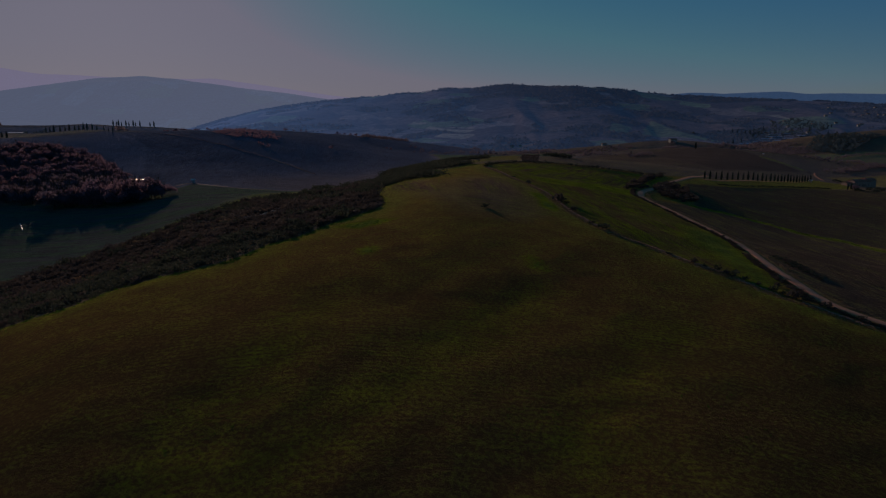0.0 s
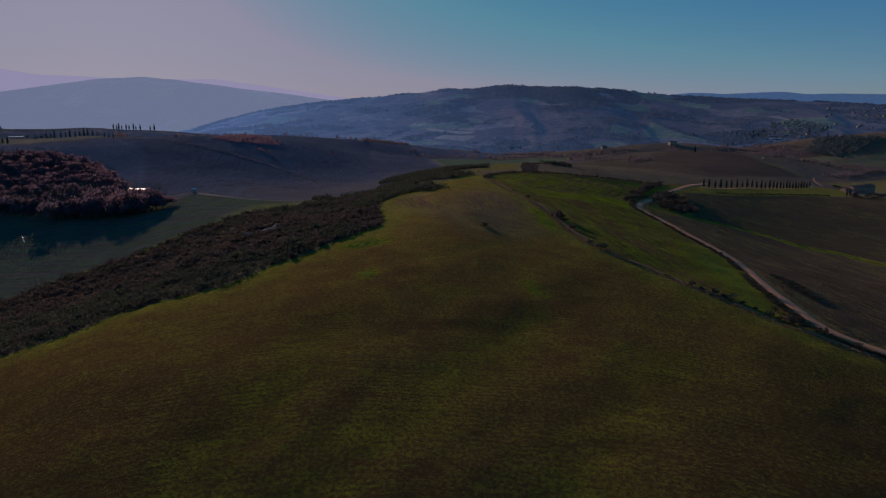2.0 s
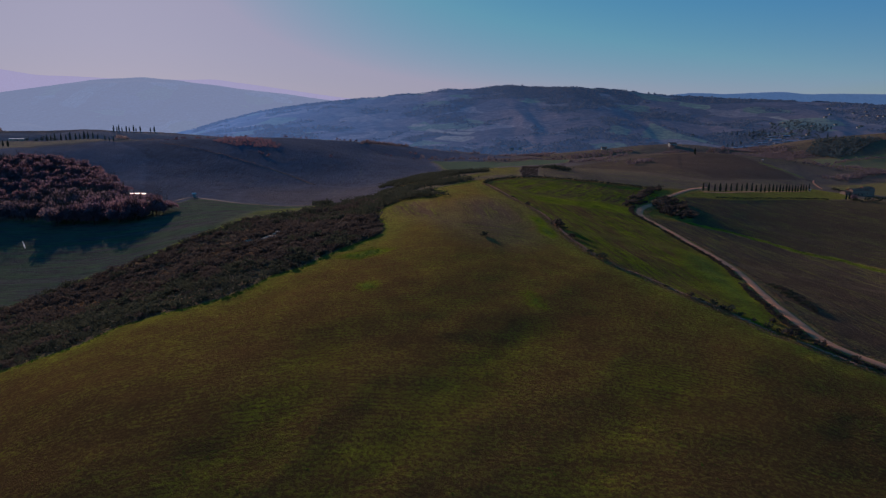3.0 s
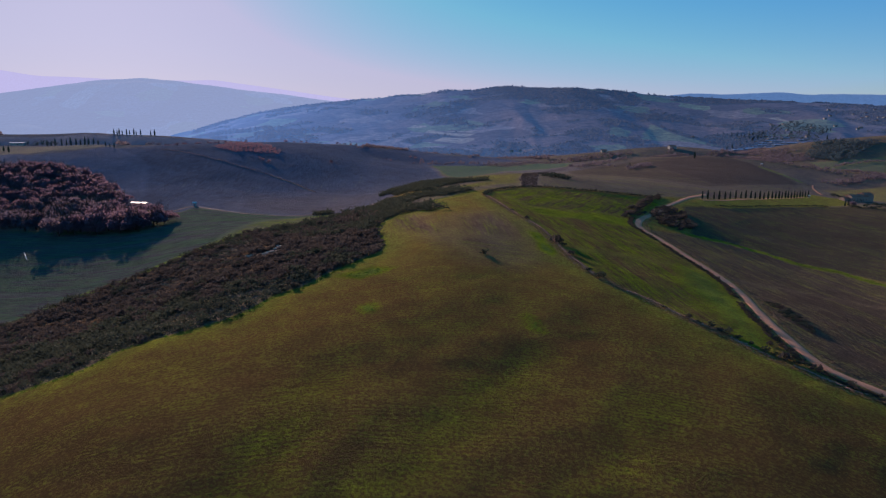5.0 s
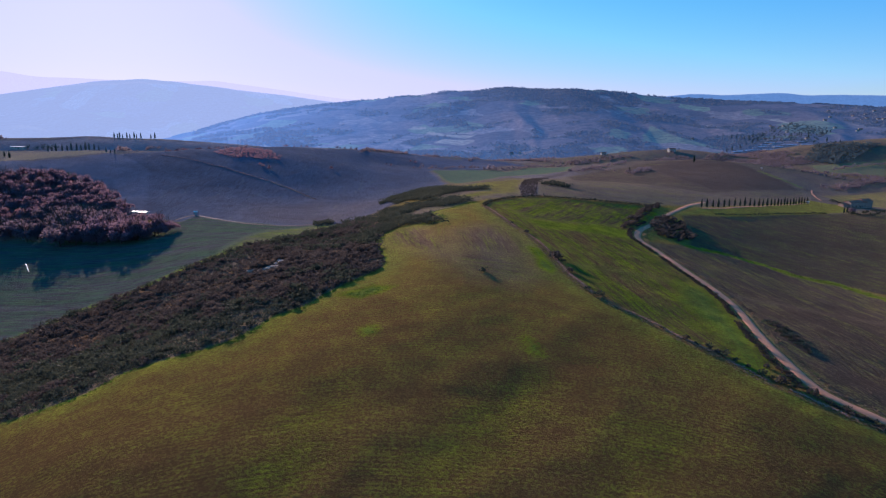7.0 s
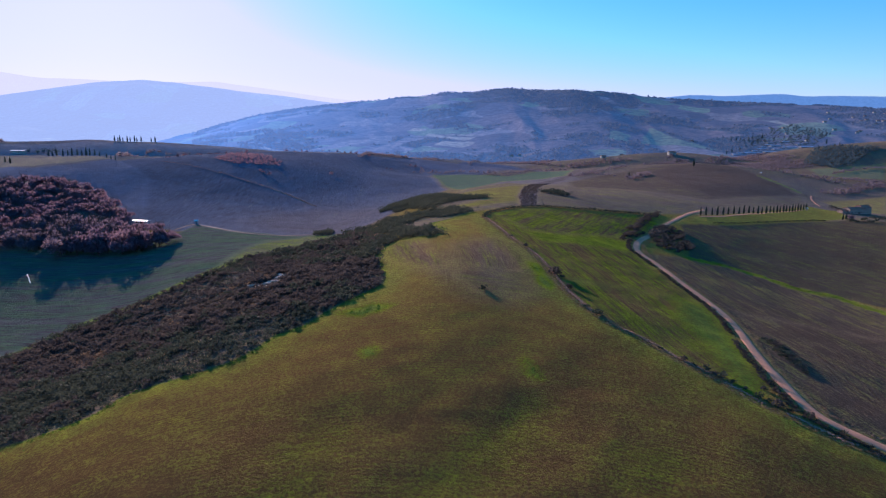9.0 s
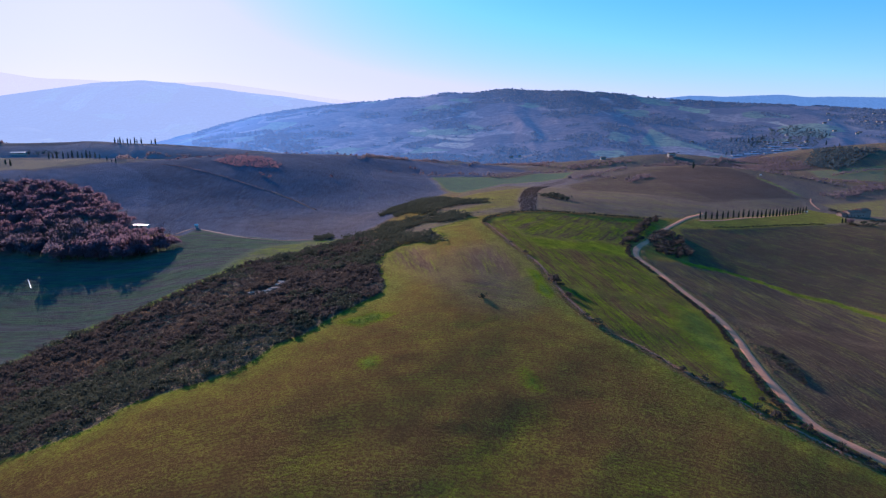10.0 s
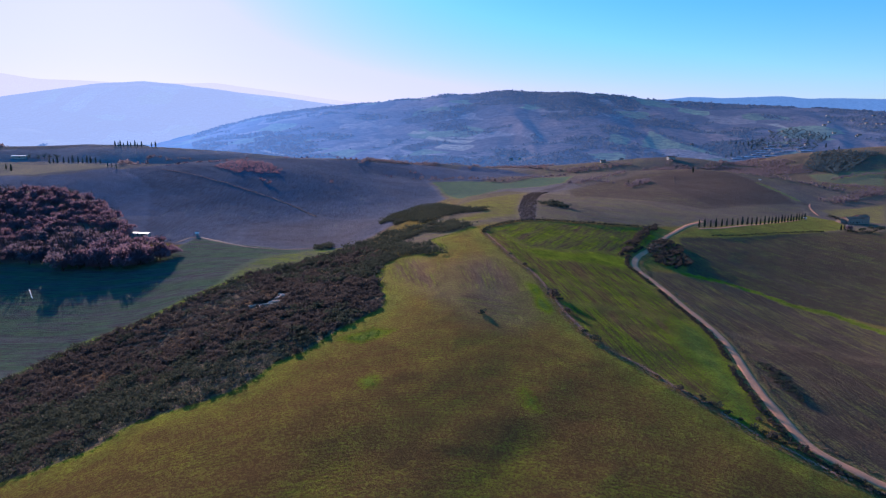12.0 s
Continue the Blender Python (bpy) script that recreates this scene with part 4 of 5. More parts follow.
stuff("dark_copse", "dark green copses on the slopes of the valley", "trees", strew(wood_clumps, dark_places, rng.uniform(2.0, 4.2, len(dark_places)), rng), COPSE)
places = [on_ground(*scatter(rng, loop, 7.0)) for loop in VALLEY_WOODS[2:]]
places += [on_ground(*(along(line, 6.0) + rng.normal(0, 2.0, along(line, 6.0).shape)).T) for line in VALLEY_HEDGES + MEADOW_HEDGES]

places = np.concatenate(places)
far = np.hypot(places[:, 0], places[:, 1]) > 1680
stuff("valley_woods", "bare brown hedges and woods along the valley", "trees",
      strew(wood_clumps, places[~far], rng.uniform(1.6, 3.4, (~far).sum()), rng), VALLEY_WOOD)
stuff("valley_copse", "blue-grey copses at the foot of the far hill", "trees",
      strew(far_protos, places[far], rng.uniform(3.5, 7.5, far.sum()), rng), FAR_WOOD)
for line, low, high, mat, label in ((HILL_HEDGE, 0.3, 0.7, VALLEY_WOOD, "low hedge across the ploughed hill"),
                                    (HEADLAND, 0.55, 1.1, EVERGREEN, "dark low hedge along the field headland")):
    p = along(line, 0.9)
    p = p + rng.normal(0, 0.5, p.shape)
    stuff("field_hedge", label, "hedge", strew(wood_clumps, on_ground(*p.T), rng.uniform(low, high, len(p)), rng), mat)

# ---- scrub on the slope beside the field ----
shrub_protos = [clump(np.random.default_rng(20 + k), 90, 0.5, 0.5, 0.25, 0.19, 0.55, 1.5, 8) for k in range(8)]
wisp_protos = [clump(np.random.default_rng(40 + k), 84, 0.45, 0.45, 0.3, 0.17, 0.8, 3.2, 7) for k in range(6)]
x, y = scatter(rng, SCRUB, 1.9, lambda x, y: (inside(x, y, SCRUB) > 1.2 + 0.8 * value_noise(x, y, 7, 4)) & (off_line(x, y, ROCK_LINE) > 3.0 + 1.2 * value_noise(x, y, 5, 86)))
kind = value_noise(x, y, 34, 81) + 0.6 * value_noise(x, y, 9, 82) + rng.normal(0, 0.22, len(x))
spots = on_ground(x, y, 0.2)
size = 1.25 + 0.55 * value_noise(x, y, 22, 83) + 0.35 * value_noise(x, y, 8, 84) + rng.uniform(-0.45, 0.7, len(x))
size = np.maximum(size, 0.5)
green, pale = kind > 0.18, kind < -0.80
stuff("evergreen_scrub", "dense dark evergreen scrub on the slope", "scrub", strew(shrub_protos, spots[green], size[green] * 1.2, rng), EVERGREEN)
stuff("bare_scrub", "leafless grey-brown thicket on the slope", "scrub",
      strew(wisp_protos, spots[~green & ~pale], size[~green & ~pale], rng), SCRUB_TWIG)
stuff("dry_scrub", "pale dry broom and reeds among the scrub", "scrub", strew(wisp_protos, spots[pale], size[pale] * 0.7, rng), DRY)
# tongues of evergreen thicket that reach between the fields of the ridge
DARK_THICKETS = (
    [(-40, 290), (-36, 330), (-14, 312), (-7, 301), (2, 272), (-1, 266), (-10, 277), (-17, 282)],
    [(-60, 345), (-45, 358), (-34, 389), (-23, 385), (-8, 373), (4, 379), (11, 362), (18, 352), (12, 337), (2, 330), (-11, 347), (-20, 331), (-24, 309)],
    [(-48, 448), (-38, 489), (-21, 519), (-2, 523), (7, 469), (21, 430), (32, 423), (29, 406), (10, 410), (-3, 393), (-14, 391), (-28, 410)],
    [(-78, 359), (-76, 377), (-68, 371), (-64, 354), (-69, 347)],
)
thin = lambda x, y: value_noise(x, y, 13, 85) > -0.55
places = np.concatenate([on_ground(*scatter(rng, loop, 2.6, thin), 0.2) for loop in DARK_THICKETS])
stuff("dark_thicket", "dark evergreen thicket on the ridge", "scrub", strew(shrub_protos, places, rng.uniform(0.9, 2.6, len(places)), rng), EVERGREEN)

# weeds and grass along the edges of the fields
tuft_protos = [clump(np.random.default_rng(60 + k), 14, 0.4, 0.35, 0.1, 0.35, 0.3, 1.6, 3) for k in range(5)]
edge = along(FIELD_EDGE, 0.5)
edge = edge + rng.normal(0, 0.7, edge.shape)
edge = edge[value_noise(edge[:, 0], edge[:, 1], 9, 91) > 0.1]
strip = along(GRASS_STRIP, 0.9)
strip = strip + rng.normal(0, 0.9, strip.shape)
weedy = np.concatenate([np.stack(scatter(rng, loop, 0.9, lambda x, y: value_noise(x, y, 4, 92) > 0.0), 1) for loop in WEED_PATCHES])
p = np.concatenate([edge, strip, weedy[::3]])
stuff("green_weeds", "bright green weeds and grass along field edges", "grass", strew(tuft_protos, on_ground(*p.T, 0.05), rng.uniform(0.25, 0.65, len(p)), rng), GREEN)
x, y = scatter(rng, NEAR_FIELD, 3.2, lambda x, y: (y > 60) & (value_noise(x, y, 11, 93) + 0.5 * value_noise(x, y, 40, 94) > 0.45))
stuff("crop_tufts", "low green seedlings coming through the soil", "grass", strew(tuft_protos, on_ground(x, y, 0.05), rng.uniform(0.12, 0.32, len(x)), rng), GREEN)
for k in range(13):
    a, b = (103.5 + 3.1 * k, 136.0 + 1.4 * k), (110.0 + 3.6 * k, 166.0 + 2.2 * k + 5 * (k % 3))
    line = along([a, ((a[0] + b[0]) / 2 + 0.8, (a[1] + b[1]) / 2), b], 0.16)
    line = line + rng.normal(0, 0.12, line.shape)
    line = line[value_noise(line[:, 0], line[:, 1], 6, 97) > -0.3]
    stuff("straw_row", "thin row of pale straw lying on the ploughed field", "straw", strew(tuft_protos, on_ground(*line.T, 0.03), rng.uniform(0.14, 0.24, len(line)), rng), DRY)
bank = along(DITCH, 0.4)
bank = bank + rng.normal(0, 0.55, bank.shape)
stuff("dry_grass_bank", "dry straw-coloured grass along the ditch bank", "grass", strew(tuft_protos, on_ground(*bank.T, 0.05), rng.uniform(0.22, 0.55, len(bank)), rng), DRY)
verge_line = along(ROAD[:15], 0.3)
d = np.gradient(verge_line, axis=0)
d = np.stack([d[:, 1], -d[:, 0]], 1) / np.linalg.norm(d, axis=1)[:, None]
right = verge_line + d * rng.uniform(2.2, 5.0, (len(d), 1))
left = verge_line - d * rng.uniform(3.0, 5.0, (len(d), 1))
stuff("roadside_grass", "dry grass on the verges of the farm road", "grass", strew(tuft_protos, on_ground(*right.T, 0.05), rng.uniform(0.2, 0.6, len(d)), rng), DRY)
keep = value_noise(left[:, 0], left[:, 1], 12, 95) > -0.5
stuff("roadside_hedge", "low bare brown hedge along the farm road", "hedge",
      strew(wisp_protos, on_ground(*left[keep].T, 0.1), rng.uniform(0.3, 0.75, keep.sum()), rng), SCRUB_TWIG)

# pale stones bared in a gap of the scrub
def boulder_mesh(seed):
    r = np.random.default_rng(seed)
    bm = bmesh.new()
    bmesh.ops.create_icosphere(bm, subdivisions=2, radius=1.0)
    for v in bm.verts:
        v.co *= 1 + 0.22 * noise.noise(v.co * 1.4 + Vector((seed * 3.1, 0, 0)))
        v.co.z *= 0.38
    me = bpy.data.meshes.new("boulder")
    bm.to_mesh(me)
    bm.free()
    me.materials.append(STONE)
    return me


clods = []
for k in range(5):
    r = np.random.default_rng(400 + k)
    v, f = box(-0.5, -0.4, -0.35, 0.5, 0.4, 0.35)
    clods.append((v * r.uniform(0.6, 1.2, v.shape), f))
line = np.concatenate([along(DITCH, 0.28)] * 2) + (1.7, 0.6)
line = line + rng.normal(0, 0.32, line.shape)
line = line[value_noise(line[:, 0], line[:, 1], 7, 96) > -0.45]
stuff("bank_rubble", "reddish clods and stones on the ditch bank", "rubble", strew(clods, on_ground(*line.T, 0.0), rng.uniform(0.15, 0.5, len(line)), rng), BANK)
BOULDERS = [boulder_mesh(k) for k in range(3)]
for k, (x, y) in enumerate([(-75.6, 232.4), (-73.3, 232.6), (-71.0, 230.8), (-69.6, 231.5), (-67.7, 231.1), (-66.8, 233.5), (-66.6, 238.7), (-66, 242), (-66, 243), (-67.1, 226.4), (-70.8, 227.7)]):
    ob = new("boulder", BOULDERS[k % 3])
    ob.matrix_basis = pose(x, y, float(ground(x, y)) + 0.3, 0, 0, 40 * k) @ Matrix.Diagonal((1.3 + 0.6 * (k % 3), 0.9, 0.9, 1))
    tagged(ob, "pale bare rock showing through the scrub", "rock", "rocks in the scrub")

vine_protos = [clump(np.random.default_rng(500 + k), 16, 0.3, 0.35, 0.2, 0.34, 0.6, 1.8, 3) for k in range(4)]
x, y = scatter(rng, PLOT, 2.3, lambda x, y: y < 640)
stuff("vineyard", "grey leafless vines dotted over a narrow plot", "vines", strew(vine_protos, on_ground(x, y, 0.05), rng.uniform(0.7, 1.2, len(x)), rng), SCRUB_TWIG)

# ---- shrubs that stand by themselves ----


def shrub_meshes(mat, seeds, sprig, n, long):
    return [mesh_of("foliage", *clump(np.random.default_rng(s), n, 0.5, 0.55, 0.3, sprig, 0.55, long, 7), mat) for s in seeds]


def stem_mesh(seed):
    r = np.random.default_rng(seed)
    return mesh_of("stems", *join([tube((0, 0, -0.2), (*r.normal(0, 0.35, 2), 0.75), 0.05, 0.02, 4) for _ in range(5)]), BARK)


STEMS = [stem_mesh(s) for s in (1, 2, 3)]
SHRUB_DARK = shrub_meshes(EVERGREEN, (101, 102, 103), 0.26, 150, 1.2)
SHRUB_BARE = shrub_meshes(SCRUB_TWIG, (111, 112, 113), 0.26, 130, 1.8)


def shrub(kind, x, y, size, label, group, turn):
    ob = thing("shrub", label, "shrub", (x, y, float(ground(x, y)) - 0.05), turn, group)
    ob.scale = (size, size, size * 0.9)
    part("foliage", kind[int(turn) % 3], ob)
    part("stems", STEMS[int(turn) % 3], ob, "thin dark stems")
    return ob


DITCH_SHRUBS = [(42.6, 218.6), (43.3, 214.8), (41.9, 224.7), (43.9, 204.1), (46.5, 187.1), (48.3, 181.6), (65.7, 155.0), (67.3, 152.3), (69.7, 150.4), (71.2, 148.5), (72.5, 147.3), (74.5, 145.2), (76.1, 142.2), (78.1, 138.9), (79.3, 137.1), (81.3, 135.1), (82.7, 133.0), (61.7, 161.4), (36, 257), (32, 276)]
for k, (x, y) in enumerate(DITCH_SHRUBS):
    shrub(SHRUB_DARK if k % 3 else SHRUB_BARE, x, y, (1.9, 1.3, 0.9, 1.5, 1.0)[k % 5] * (1.2 if k == 0 else 0.75 if k > 5 else 0.9),
          "dark bushy shrub growing on the ditch bank", "shrubs along the ditch", 47.0 * k)
x, y = [(13.4, 193.5)][0]
shrub(SHRUB_DARK, x, y, 1.3, "lone dark shrub in the middle of the field", "", 10.0)
ROAD_THICKET = [(103.5, 189), (108, 187), (107, 175), (104.5, 163), (101.5, 159), (100.2, 165), (101.5, 176)]
ROAD_SHRUBS = list(zip(*scatter(rng, ROAD_THICKET, 2.1)))
for k, (x, y) in enumerate(ROAD_SHRUBS):
    shrub(SHRUB_BARE if k % 3 == 1 else SHRUB_DARK, x, y, (0.85, 0.7, 0.95, 0.7, 0.8)[k % 5], "dark shrub beside the farm road", "shrubs along the road", 31.0 * k)
LOWER_SHRUBS = [(81.8, 143.5), (82.8, 140.5), (83.8, 137.5), (85.3, 135.2), (87.2, 132.4), (88.5, 128.9), (90.8, 126.2), (85.0, 147.7), (84.8, 150.9)]
for k, (x, y) in enumerate(LOWER_SHRUBS[::2]):
    shrub(SHRUB_DARK if k % 2 else SHRUB_BARE, x, y, (0.8, 0.6, 0.9)[k % 3], "low shrub between the ditch and the road", "shrubs below the road", 53.0 * k)
CLUMP_SHRUBS = [(75, 450), (78, 447), (81, 442), (84, 441), (86, 436), (89, 434), (83, 462), (87, 460), (88, 449)]
for k, (x, y) in enumerate(CLUMP_SHRUBS):
    shrub(SHRUB_DARK, x, y, (3.0, 2.4, 2.8)[k % 3], "tall dark shrub in a clump on the ridge", "clump of shrubs", 71.0 * k)
BEND_HEDGE = [(96, 314), (108, 337), (133, 385), (147, 409), (149, 420), (131, 391), (108, 346), (96, 319)]
bx, by = scatter(rng, BEND_HEDGE, 3.2)
for k, (x, y) in enumerate(zip(bx, by)):
    shrub(SHRUB_BARE, x, y, (1.7, 1.4, 1.6)[k % 3], "bare brown shrub in the hedge at the road bend", "shrubs at the bend", 37.0 * k)
VINES = along([(188, 415), (238, 445), (316, 495)], 4.5)
for k, (x, y) in enumerate(VINES[:40]):
    shrub(SHRUB_DARK, x, y, 0.9 + 0.2 * (k % 3), "small round shrub in a row below the cypresses", "row of small shrubs", 29.0 * k)
FARM_SHRUBS = [(347, 512), (350, 508), (364, 520), (364, 511), (380, 526), (391, 534), (386, 538), (386, 589), (384, 595)]
for k, (x, y) in enumerate(FARM_SHRUBS):
    shrub(SHRUB_DARK, x, y, (2.6, 2.0, 3.0)[k % 3], "dark garden shrub beside the farmhouse", "shrubs by the farmhouse", 43.0 * k)

# ---- trees ----


def bare_tree_meshes(seed, mat, n=1400, lift=2.7):
    """A winter tree ten metres high: trunk with limbs, and a crown of twigs."""
    r = np.random.default_rng(seed)
    wood = [tube((0, 0, -0.4), (0.1, 0.05, 3.2), 0.26, 0.18, 6)]
    for k in range(7):
        a, h = k * 0.9 + r.uniform(-0.3, 0.3), r.uniform(2.2, 3.4)
        mid = (math.cos(a) * 1.3, math.sin(a) * 1.3, h + 1.8)
        wood.append(tube((0.08, 0.04, h), mid, 0.13, 0.08, 5))
        for j in range(2):
            c = a + r.uniform(-0.8, 0.8)
            wood.append(tube(mid, (math.cos(c) * r.uniform(1.8, 3.2), math.sin(c) * r.uniform(1.8, 3.2), h + r.uniform(3.2, 5.6)), 0.07, 0.025, 4))
    crown = clump(r, n, 1.5, 1.75, lift, 0.36, 0.85, 2.0, 11)
    return mesh_of("trunk", *join(wood), BARK), mesh_of("crown", *crown, mat)


RED_TREES = [bare_tree_meshes(200 + k, TWIG_RED, 1500, 1.9) for k in range(5)]
DARK_TREES = [bare_tree_meshes(260 + k, COPSE, 500, 1.7) for k in range(2)]
COPSE_TREES = [bare_tree_meshes(240 + k, TWIG_RED, 600, 1.7) for k in range(3)]
GREY_TREES = [bare_tree_meshes(220 + k, TWIG_GREY, 1500, 1.9) for k in range(4)]


def tree(meshes, x, y, size, turn, label, group=""):
    ob = thing("tree", label, "tree", (x, y, float(ground(x, y)) - 0.1), turn, group)
    ob.scale = (size, size, size)
    part("trunk", meshes[0], ob)
    part("crown", meshes[1], ob, "airy crown of bare twigs")
    return ob


rng = np.random.default_rng(9)
x, y = scatter(rng, FOREST, 9.0, lambda x, y: inside(x, y, FOREST) > 1.0)
near = np.argsort(np.hypot(x, y))
tone = value_noise(x, y, 45, 55)
for k in near[:240]:
    grey = tone[k] < -0.35
    tree((GREY_TREES if grey else RED_TREES)[k % 4], x[k], y[k], rng.uniform(1.05, 1.5) * (1.35 if k in near[:45] else 1.0), rng.uniform(0, 360),
         "leafless greyish oak in the wood" if grey else "russet leafless oak in the wood", "trees of the oak wood")
rest = near[240:]
if len(rest):
    wood_protos = [clump(np.random.default_rng(80 + k), 700, 1.5, 1.75, 2.4, 0.45, 0.85, 1.9, 11) for k in range(4)]
    stuff("oak_wood", "russet leafless oak wood on the hillside", "trees",
          strew(wood_protos, on_ground(x[rest], y[rest]), rng.uniform(1.1, 1.5, len(rest)), rng), TWIG_RED)
BEND_THICKET = [(124, 358), (141, 377), (144, 361), (137, 326), (124, 311), (115, 317), (116, 332)]
bx, by = scatter(rng, BEND_THICKET, 3.4)
for k, (x, y) in enumerate(zip(bx, by)):
    shrub(SHRUB_BARE, x, y, 1.2 + 0.3 * (k % 3), "broad leafless grey-brown thicket shrub beside the road bend", "thicket at the road bend", 61.0 * k)
HILL_COPSE = [(-238, 640), (-235, 690), (-203, 700), (-173, 661), (-170, 635), (-207, 618)]
hx, hy = scatter(rng, HILL_COPSE, 4.4)
copse_protos = [clump(np.random.default_rng(280 + k), 170, 1.1, 1.2, 1.0, 0.34, 0.8, 1.8, 8) for k in range(4)]
stuff("hill_copse", "low russet leafless copse on the ploughed hill", "trees", strew(copse_protos, on_ground(hx, hy), rng.uniform(0.45, 0.8, len(hx)), rng), TWIG_RED)
CREST_ROW = along([(-284, 636), (-275, 670), (-247, 697), (-227, 716)], 5.0)
for k, (x, y) in enumerate(CREST_ROW + rng.normal(0, 2.0, CREST_ROW.shape)):
    tree(COPSE_TREES[k % 3], x, y, 0.30 + 0.06 * (k % 4), 59.0 * k, "low russet leafless tree in a row along the hill crest", "row along the hill crest")
HILL_TREES = [(-180, 605), (-175, 598), (-168, 594), (-114, 633), (-72, 790), (-66, 784), (-236, 743), (-199, 785), (-192, 800), (-186, 812), (-183, 831), (-151, 885), (-146, 880), (-140, 884), (-132, 886), (-124, 887), (-115, 884), (-104, 880), (-45, 847), (-38, 845), (-29, 842), (-14, 829)]
for k, (x, y) in enumerate(HILL_TREES):
    tree(COPSE_TREES[k % 3], x, y, 0.40 + 0.08 * (k % 4), 83.0 * k, "russet leafless tree on the ploughed hill", "trees on the ploughed hill")
FARM_TREES = [(-639, 953), (-626, 953), (-619, 957), (-612, 959), (-600, 955)]
for k, (x, y) in enumerate(FARM_TREES):
    tree(DARK_TREES[k % 2], x, y, 1.0 + 0.15 * (k % 3), 67.0 * k, "dark broad evergreen tree beside the far farm", "trees beside the far farm")
x, y = [(-179, 379)][0]
tree(RED_TREES[2], x, y, 0.95, 20.0, "orange-brown leafless oak at the edge of the wood")
x, y = [(354, 521)][0]
tree(GREY_TREES[1], x, y, 0.85, 75.0, "dark tree in front of the farmhouse")


def cypress_meshes(seed, mat):
    """A slim cypress six metres high."""
    r = np.random.default_rng(seed)
    n = 340
    h = r.uniform(0.03, 1.0, n)
    wide = 0.62 * np.sin(np.clip(h * 1.05 + 0.10, 0, 1) * math.pi) ** 0.6 * (1.05 - 0.55 * h) + 0.05
    a = r.uniform(0, 2 * math.pi, n)
    k = wide * r.uniform(0.6, 1.05, n)
    p = np.stack([np.cos(a) * k, np.sin(a) * k, 0.35 + h * 5.7], 1)
    out = np.stack([np.cos(a) * 0.35, np.sin(a) * 0.35, np.full(n, 1.3)], 1)
    return mesh_of("trunk", *tube((0, 0, -0.3), (0, 0, 2.0), 0.14, 0.08, 6), BARK), mesh_of("crown", *sprigs(p, out, 0.42, r, 1.6), mat)


CYPRESSES = [cypress_meshes(300 + k, CYPRESS) for k in range(4)]
# distant cypresses take a paler, bluer leaf colour: haze painted into the needles
HAZY_CYPRESSES = [cypress_meshes(310 + k, COPSE) for k in range(3)]


def cypress(x, y, size, turn, label, group="", stout=1.0, kinds=CYPRESSES):
    ob = thing("cypress_tree", label, "cypress", (x, y, float(land_top(x, y)[0]) - 0.05), turn, group)
    ob.scale = (size * stout, size * stout, size)
    part("trunk", kinds[int(turn) % len(kinds)][0], ob)
    part("crown", kinds[int(turn) % len(kinds)][1], ob, "dense dark green spire")
    return ob


ends = [(187, 437), (226, 465), (271, 500), (339, 563)]
row = along(ends, 1.0)
for k in range(27):
    x, y = row[int(k * (len(row) - 1) / 26)]
    cypress(x, y, (0.95, 1.05, 0.9, 1.1, 1.0)[k % 5], 13.0 * k, "slim young cypress in the row along the drive", "cypress row along the drive")
WEST_CYPRESSES = [(-559, 1055, 41), (-555, 1058, 41), (-552, 1059, 41), (-548, 1061, 41), (-542, 1064, 41), (-538, 1066, 41), (-532, 1069, 41), (-529, 1071, 41), (-523, 1074, 41), (-509, 1081, 40), (-503, 1083, 40)]
for k, (x, y, z) in enumerate(WEST_CYPRESSES):
    cypress(x, y, (1.6, 1.3, 1.75, 1.2)[k % 4], 17.0 * k, "tall dark cypress on the western ridge", "cypresses on the western ridge", 1.2, HAZY_CYPRESSES)
LANE_CYPRESSES = [(-463, 724, 27), (-457, 722, 26), (-451, 720, 26), (-443, 719, 25), (-436, 717, 25), (-430, 715, 24), (-423, 714, 24), (-404, 690, 25), (-395, 683, 25), (-387, 676, 25), (-373, 661, 26), (-362, 650, 27), (-335, 614, 29), (-327, 607, 30), (-319, 600, 29)]
for k, (x, y, z) in enumerate(LANE_CYPRESSES):
    cypress(x, y, (1.3, 1.1, 1.5)[k % 3] * (0.6 if k > 10 else 1.0), 19.0 * k, "dark cypress along the lane on the western hill", "cypresses along the lane", 1.2, HAZY_CYPRESSES)
LONE_CYPRESSES = [(367, 897), (225, 738), (343, 516), (349, 521), (-465, 661), (-488, 686)]
for k, (x, y) in enumerate(LONE_CYPRESSES):
    cypress(x, y, (1.6, 1.2, 0.8, 0.8, 1.2, 1.0)[k], 23.0 * k, "lone dark cypress standing in the fields", "", 1.3)
FACTORY_TREES = [(875, 1844), (878, 1826), (881, 1810), (890, 1798), (898, 1789), (915, 1800), (932, 1825), (950, 1850), (970, 1881), (862, 1850), (885, 1840), (905, 1830), (925, 1850), (722, 1568), (750, 1600), (790, 1640), (830, 1690), (870, 1740), (1058, 1841), (1050, 1780), (1055, 1700), (1060, 1650), (1090, 1850), (1120, 1830), (1150, 1860), (1180, 1890)]
for k, (x, y) in enumerate(FACTORY_TREES):
    cypress(x, y, (1.9, 1.6, 2.1)[k % 3], 11.0 * k, "tall dark cypress in the windbreak behind the sheds", "windbreak behind the sheds", 1.6, HAZY_CYPRESSES)

# ---- buildings ----


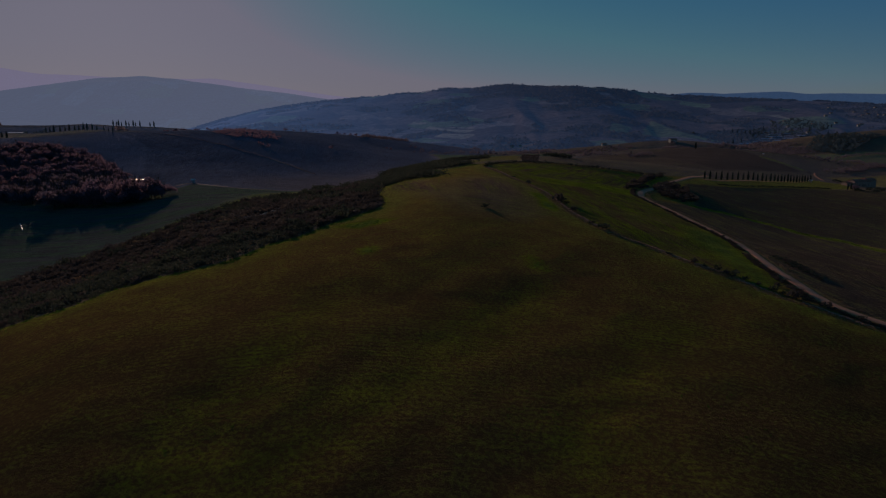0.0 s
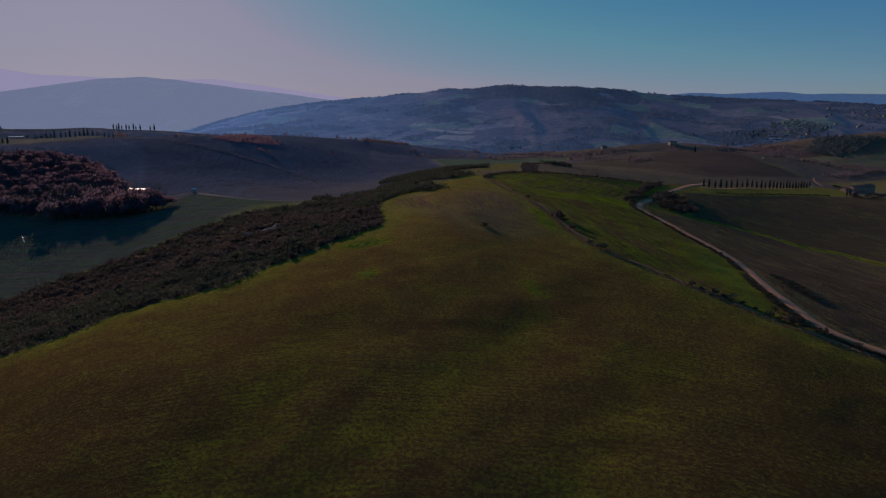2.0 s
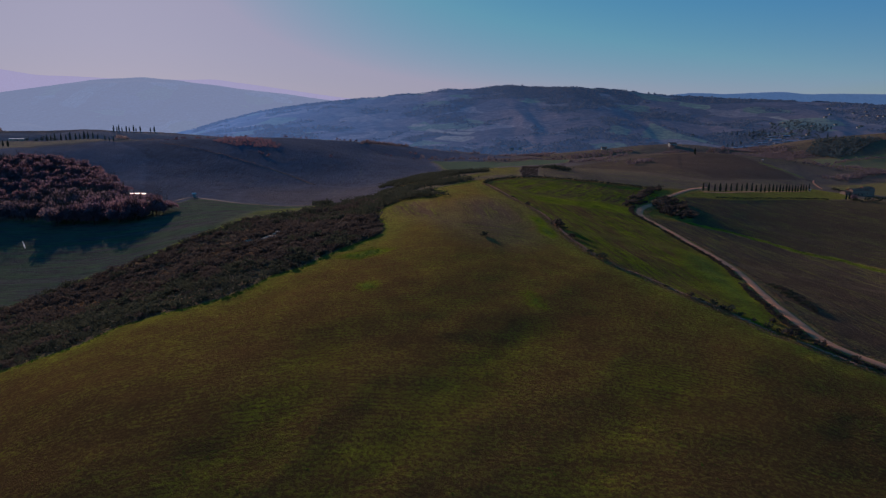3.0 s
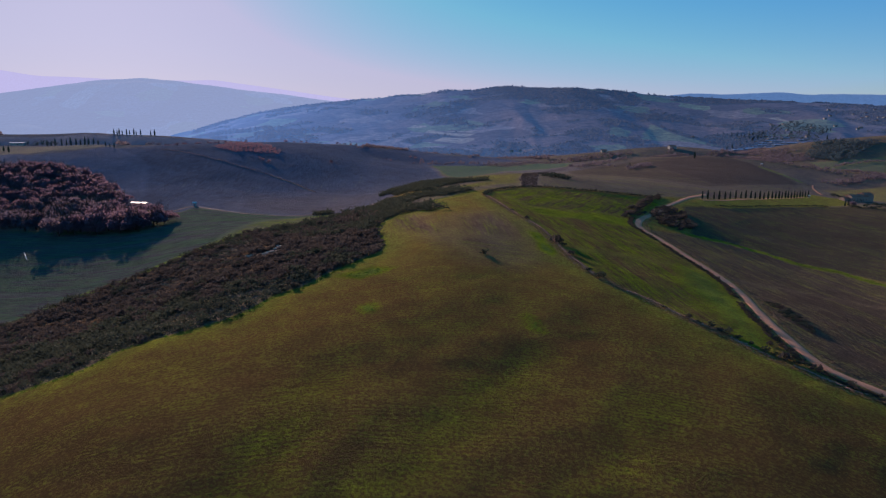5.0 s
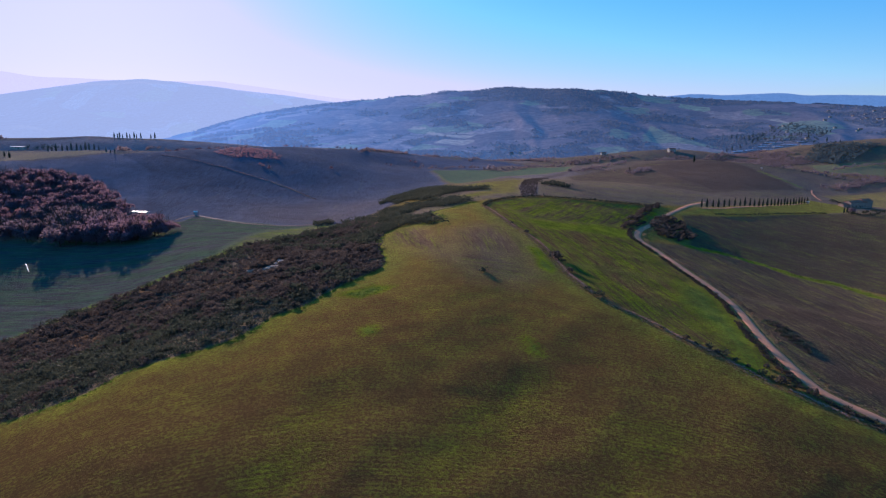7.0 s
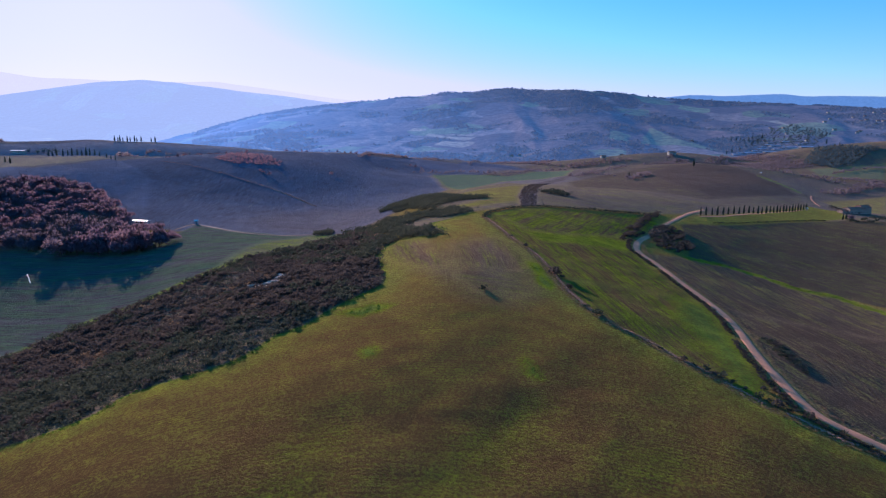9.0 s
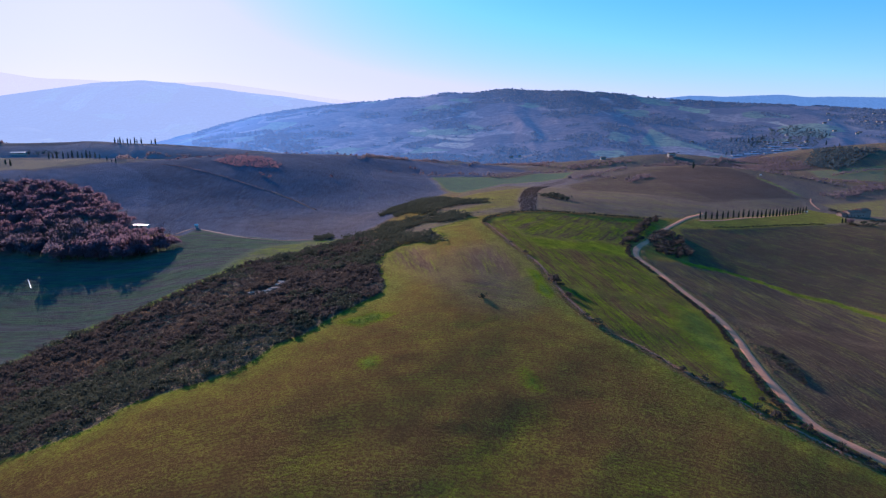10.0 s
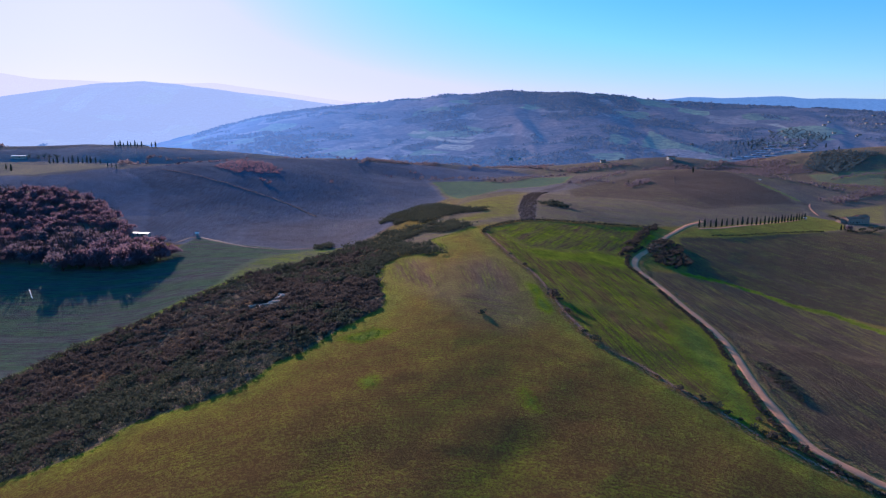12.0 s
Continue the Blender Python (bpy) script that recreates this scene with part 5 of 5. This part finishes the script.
def gable(length, width, eaves, rise, over=0.5):
    """Walls of a house with its two gable ends, and the two slopes of its roof with their thickness."""
    l, w = length / 2, width / 2
    v = np.array([(-l, -w, -1.5), (l, -w, -1.5), (l, w, -1.5), (-l, w, -1.5), (-l, -w, eaves), (l, -w, eaves), (l, w, eaves), (-l, w, eaves),
                  (-l, 0, eaves + rise), (l, 0, eaves + rise)])
    f = np.array([(0, 1, 5, 4), (2, 3, 7, 6), (1, 2, 6, 5), (3, 0, 4, 7), (5, 6, 9, 9), (7, 4, 8, 8)])
    slope = rise / w
    roofs = []
    for s in (-1, 1):
        a = [(-l - over, s * (w + over), eaves - over * slope + 0.12), (l + over, s * (w + over), eaves - over * slope + 0.12),
             (l + over, 0, eaves + rise + 0.12), (-l - over, 0, eaves + rise + 0.12)]
        top = np.array(a)
        roofs.append((np.r_[top, top + (0, 0, 0.22)], box(0, 0, 0, 1, 1, 1)[1]))
    return (v, f), roofs


def poly_mesh(name, v, f, mat):
    me = bpy.data.meshes.new(name)
    me.from_pydata([tuple(p) for p in v], [], [tuple(dict.fromkeys(int(i) for i in q)) for q in f])
    me.materials.append(mat)
    return me


def house(name, label, category, x, y, turn, length, width, eaves, rise, wall, roof, windows=3, group="", sink=0.0):
    ob = thing(name, label, category, (x, y, float(land_top(x, y)[0]) - sink), turn, group)
    (v, f), roofs = gable(length, width, eaves, rise)
    part("wall", poly_mesh("wall", v, f, wall), ob)
    for rv, rf in roofs:
        part("roof", poly_mesh("roof", rv, rf, roof), ob)
    if windows:
        pane = poly_mesh("window", *box(-0.5, -0.08, 0, 0.5, 0.03, 1.3), DARK)
        for k in range(windows):
            px = (k + 0.5) / windows * length * 0.9 - length * 0.45
            for level in range(max(1, int(eaves // 3))):
                w = part("window", pane, ob)
                w.matrix_basis = pose(px, -width / 2, 1.0 + level * 2.9)
        door = part("door", poly_mesh("door", *box(-0.6, -0.1, 0, 0.6, 0.03, 2.1), DARK), ob)
        door.matrix_basis = pose(length * 0.08, -width / 2, 0)
    return ob


(fx, fy), (gx, gy) = [(382, 561), (395, 557)]
farm = house("farmhouse", "old stone farmhouse with clay tile roofs beside the cypress row", "house", fx + 6, fy + 8, 12, 24, 11, 5.6, 2.2, WALL_STONE, TILES, 5)
for dx, dy, l, w, e, r in ((15, 2.5, 13, 12, 7.0, 2.4), (-15.5, 1.5, 9, 8, 3.6, 1.6)):
    (v, f), roofs = gable(l, w, e, r)
    wing = part("wing", poly_mesh("wing", v + (dx, dy, 0), f, WALL_STONE), farm, "stone wing of another height")
    for rv, rf in roofs:
        part("wing_roof", poly_mesh("wing_roof", rv + (dx, dy, 0), rf, TILES), wing)
farm.scale = (0.76, 0.76, 0.76)
for cx in (-5, 6):
    part("chimney", poly_mesh("chimney", *box(cx - 0.4, -0.4, 6.5, cx + 0.4, 0.4, 8.8), WALL_STONE), farm)
x, y = [(-200, 394)][0]
house("shed", "long low shed with a bright pale roof at the wood's edge", "shed", x, y + 6, -8, 10, 3, 2.2, 0.35, WALL_PALE, SHEET, 2)
x, y = [(-163, 399)][0]
house("hut", "small pale hut beside the farm track", "hut", x, y, 15, 1.7, 1.6, 1.9, 0.4, WALL_PALE, SHEET, 0)
x, y, z = [(-650, 946, 38)][0]
house("farm_building", "farm building with a bright pale roof on the western hill", "barn", x, y, 8, 20, 8, 3.0, 0.7, WALL_PALE, SHEET, 4, sink=-0.5)
x, y = [(449, 1209)][0]
house("hilltop_house", "pale farmhouse on the hilltop", "house", x, y, 10, 14, 8, 5.0, 2.0, WALL_PALE, TILES, 4)
FACTORY = [(745, 1560), (772, 1585), (800, 1600), (830, 1632), (858, 1662), (886, 1690), (915, 1735), (950, 1780), (985, 1765), (980, 1690), (965, 1640), (930, 1660), (890, 1640), (850, 1600), (810, 1565), (940, 1600), (900, 1590), (925, 1710)]
for k, (x, y) in enumerate(FACTORY):
    house("factory_shed", "long low shed with a blue-grey roof in the valley", "shed", x, y, 4 + 3 * (k % 3), 26 + 9 * (k % 3), 12, 1.6, 1.0,
          WALL_GREY, BLUE_SHEET, 0, "sheds in the valley")
VALLEY_HOUSES = [(329, 1260), (723, 1794), (442, 1520), (177, 1584), (202, 1610), (345, 1462)]
for k, (x, y) in enumerate(VALLEY_HOUSES):
    house("valley_house", "small pale house with a clay roof in the valley", "house", x, y, 20 * k, 10, 7, 3.6, 1.8, WALL_PALE, TILES, 2, "houses in the valley")
rng = np.random.default_rng(17)
for k in range(24):
    b, t = (rng.uniform(31.5, 35.9), rng.uniform(0.50, 0.86)) if k > 7 else (rng.uniform(27.5, 31), rng.uniform(0.30, 0.5))
    x, y, z = MAIN_FACE(np.array([b]), np.array([t]))
    ob = house("village_house", "village house with pale walls and an orange roof", "house", float(x[0]), float(y[0]), rng.uniform(-30, 30),
               rng.uniform(7, 12), rng.uniform(6, 8), rng.uniform(3, 5), 1.8, WALL_PALE, TILES, 3, "village on the far hill")
    ob.location.z = float(z[0])
for (x, y), label in zip([(339, 563), (433, 833)], ("small white hut at the end of the cypress row", "small white hut beside the ploughed hill")):
    house("hut", label, "hut", x, y, 20, 1.7, 1.5, 1.7, 0.4, STONE, SHEET, 0)
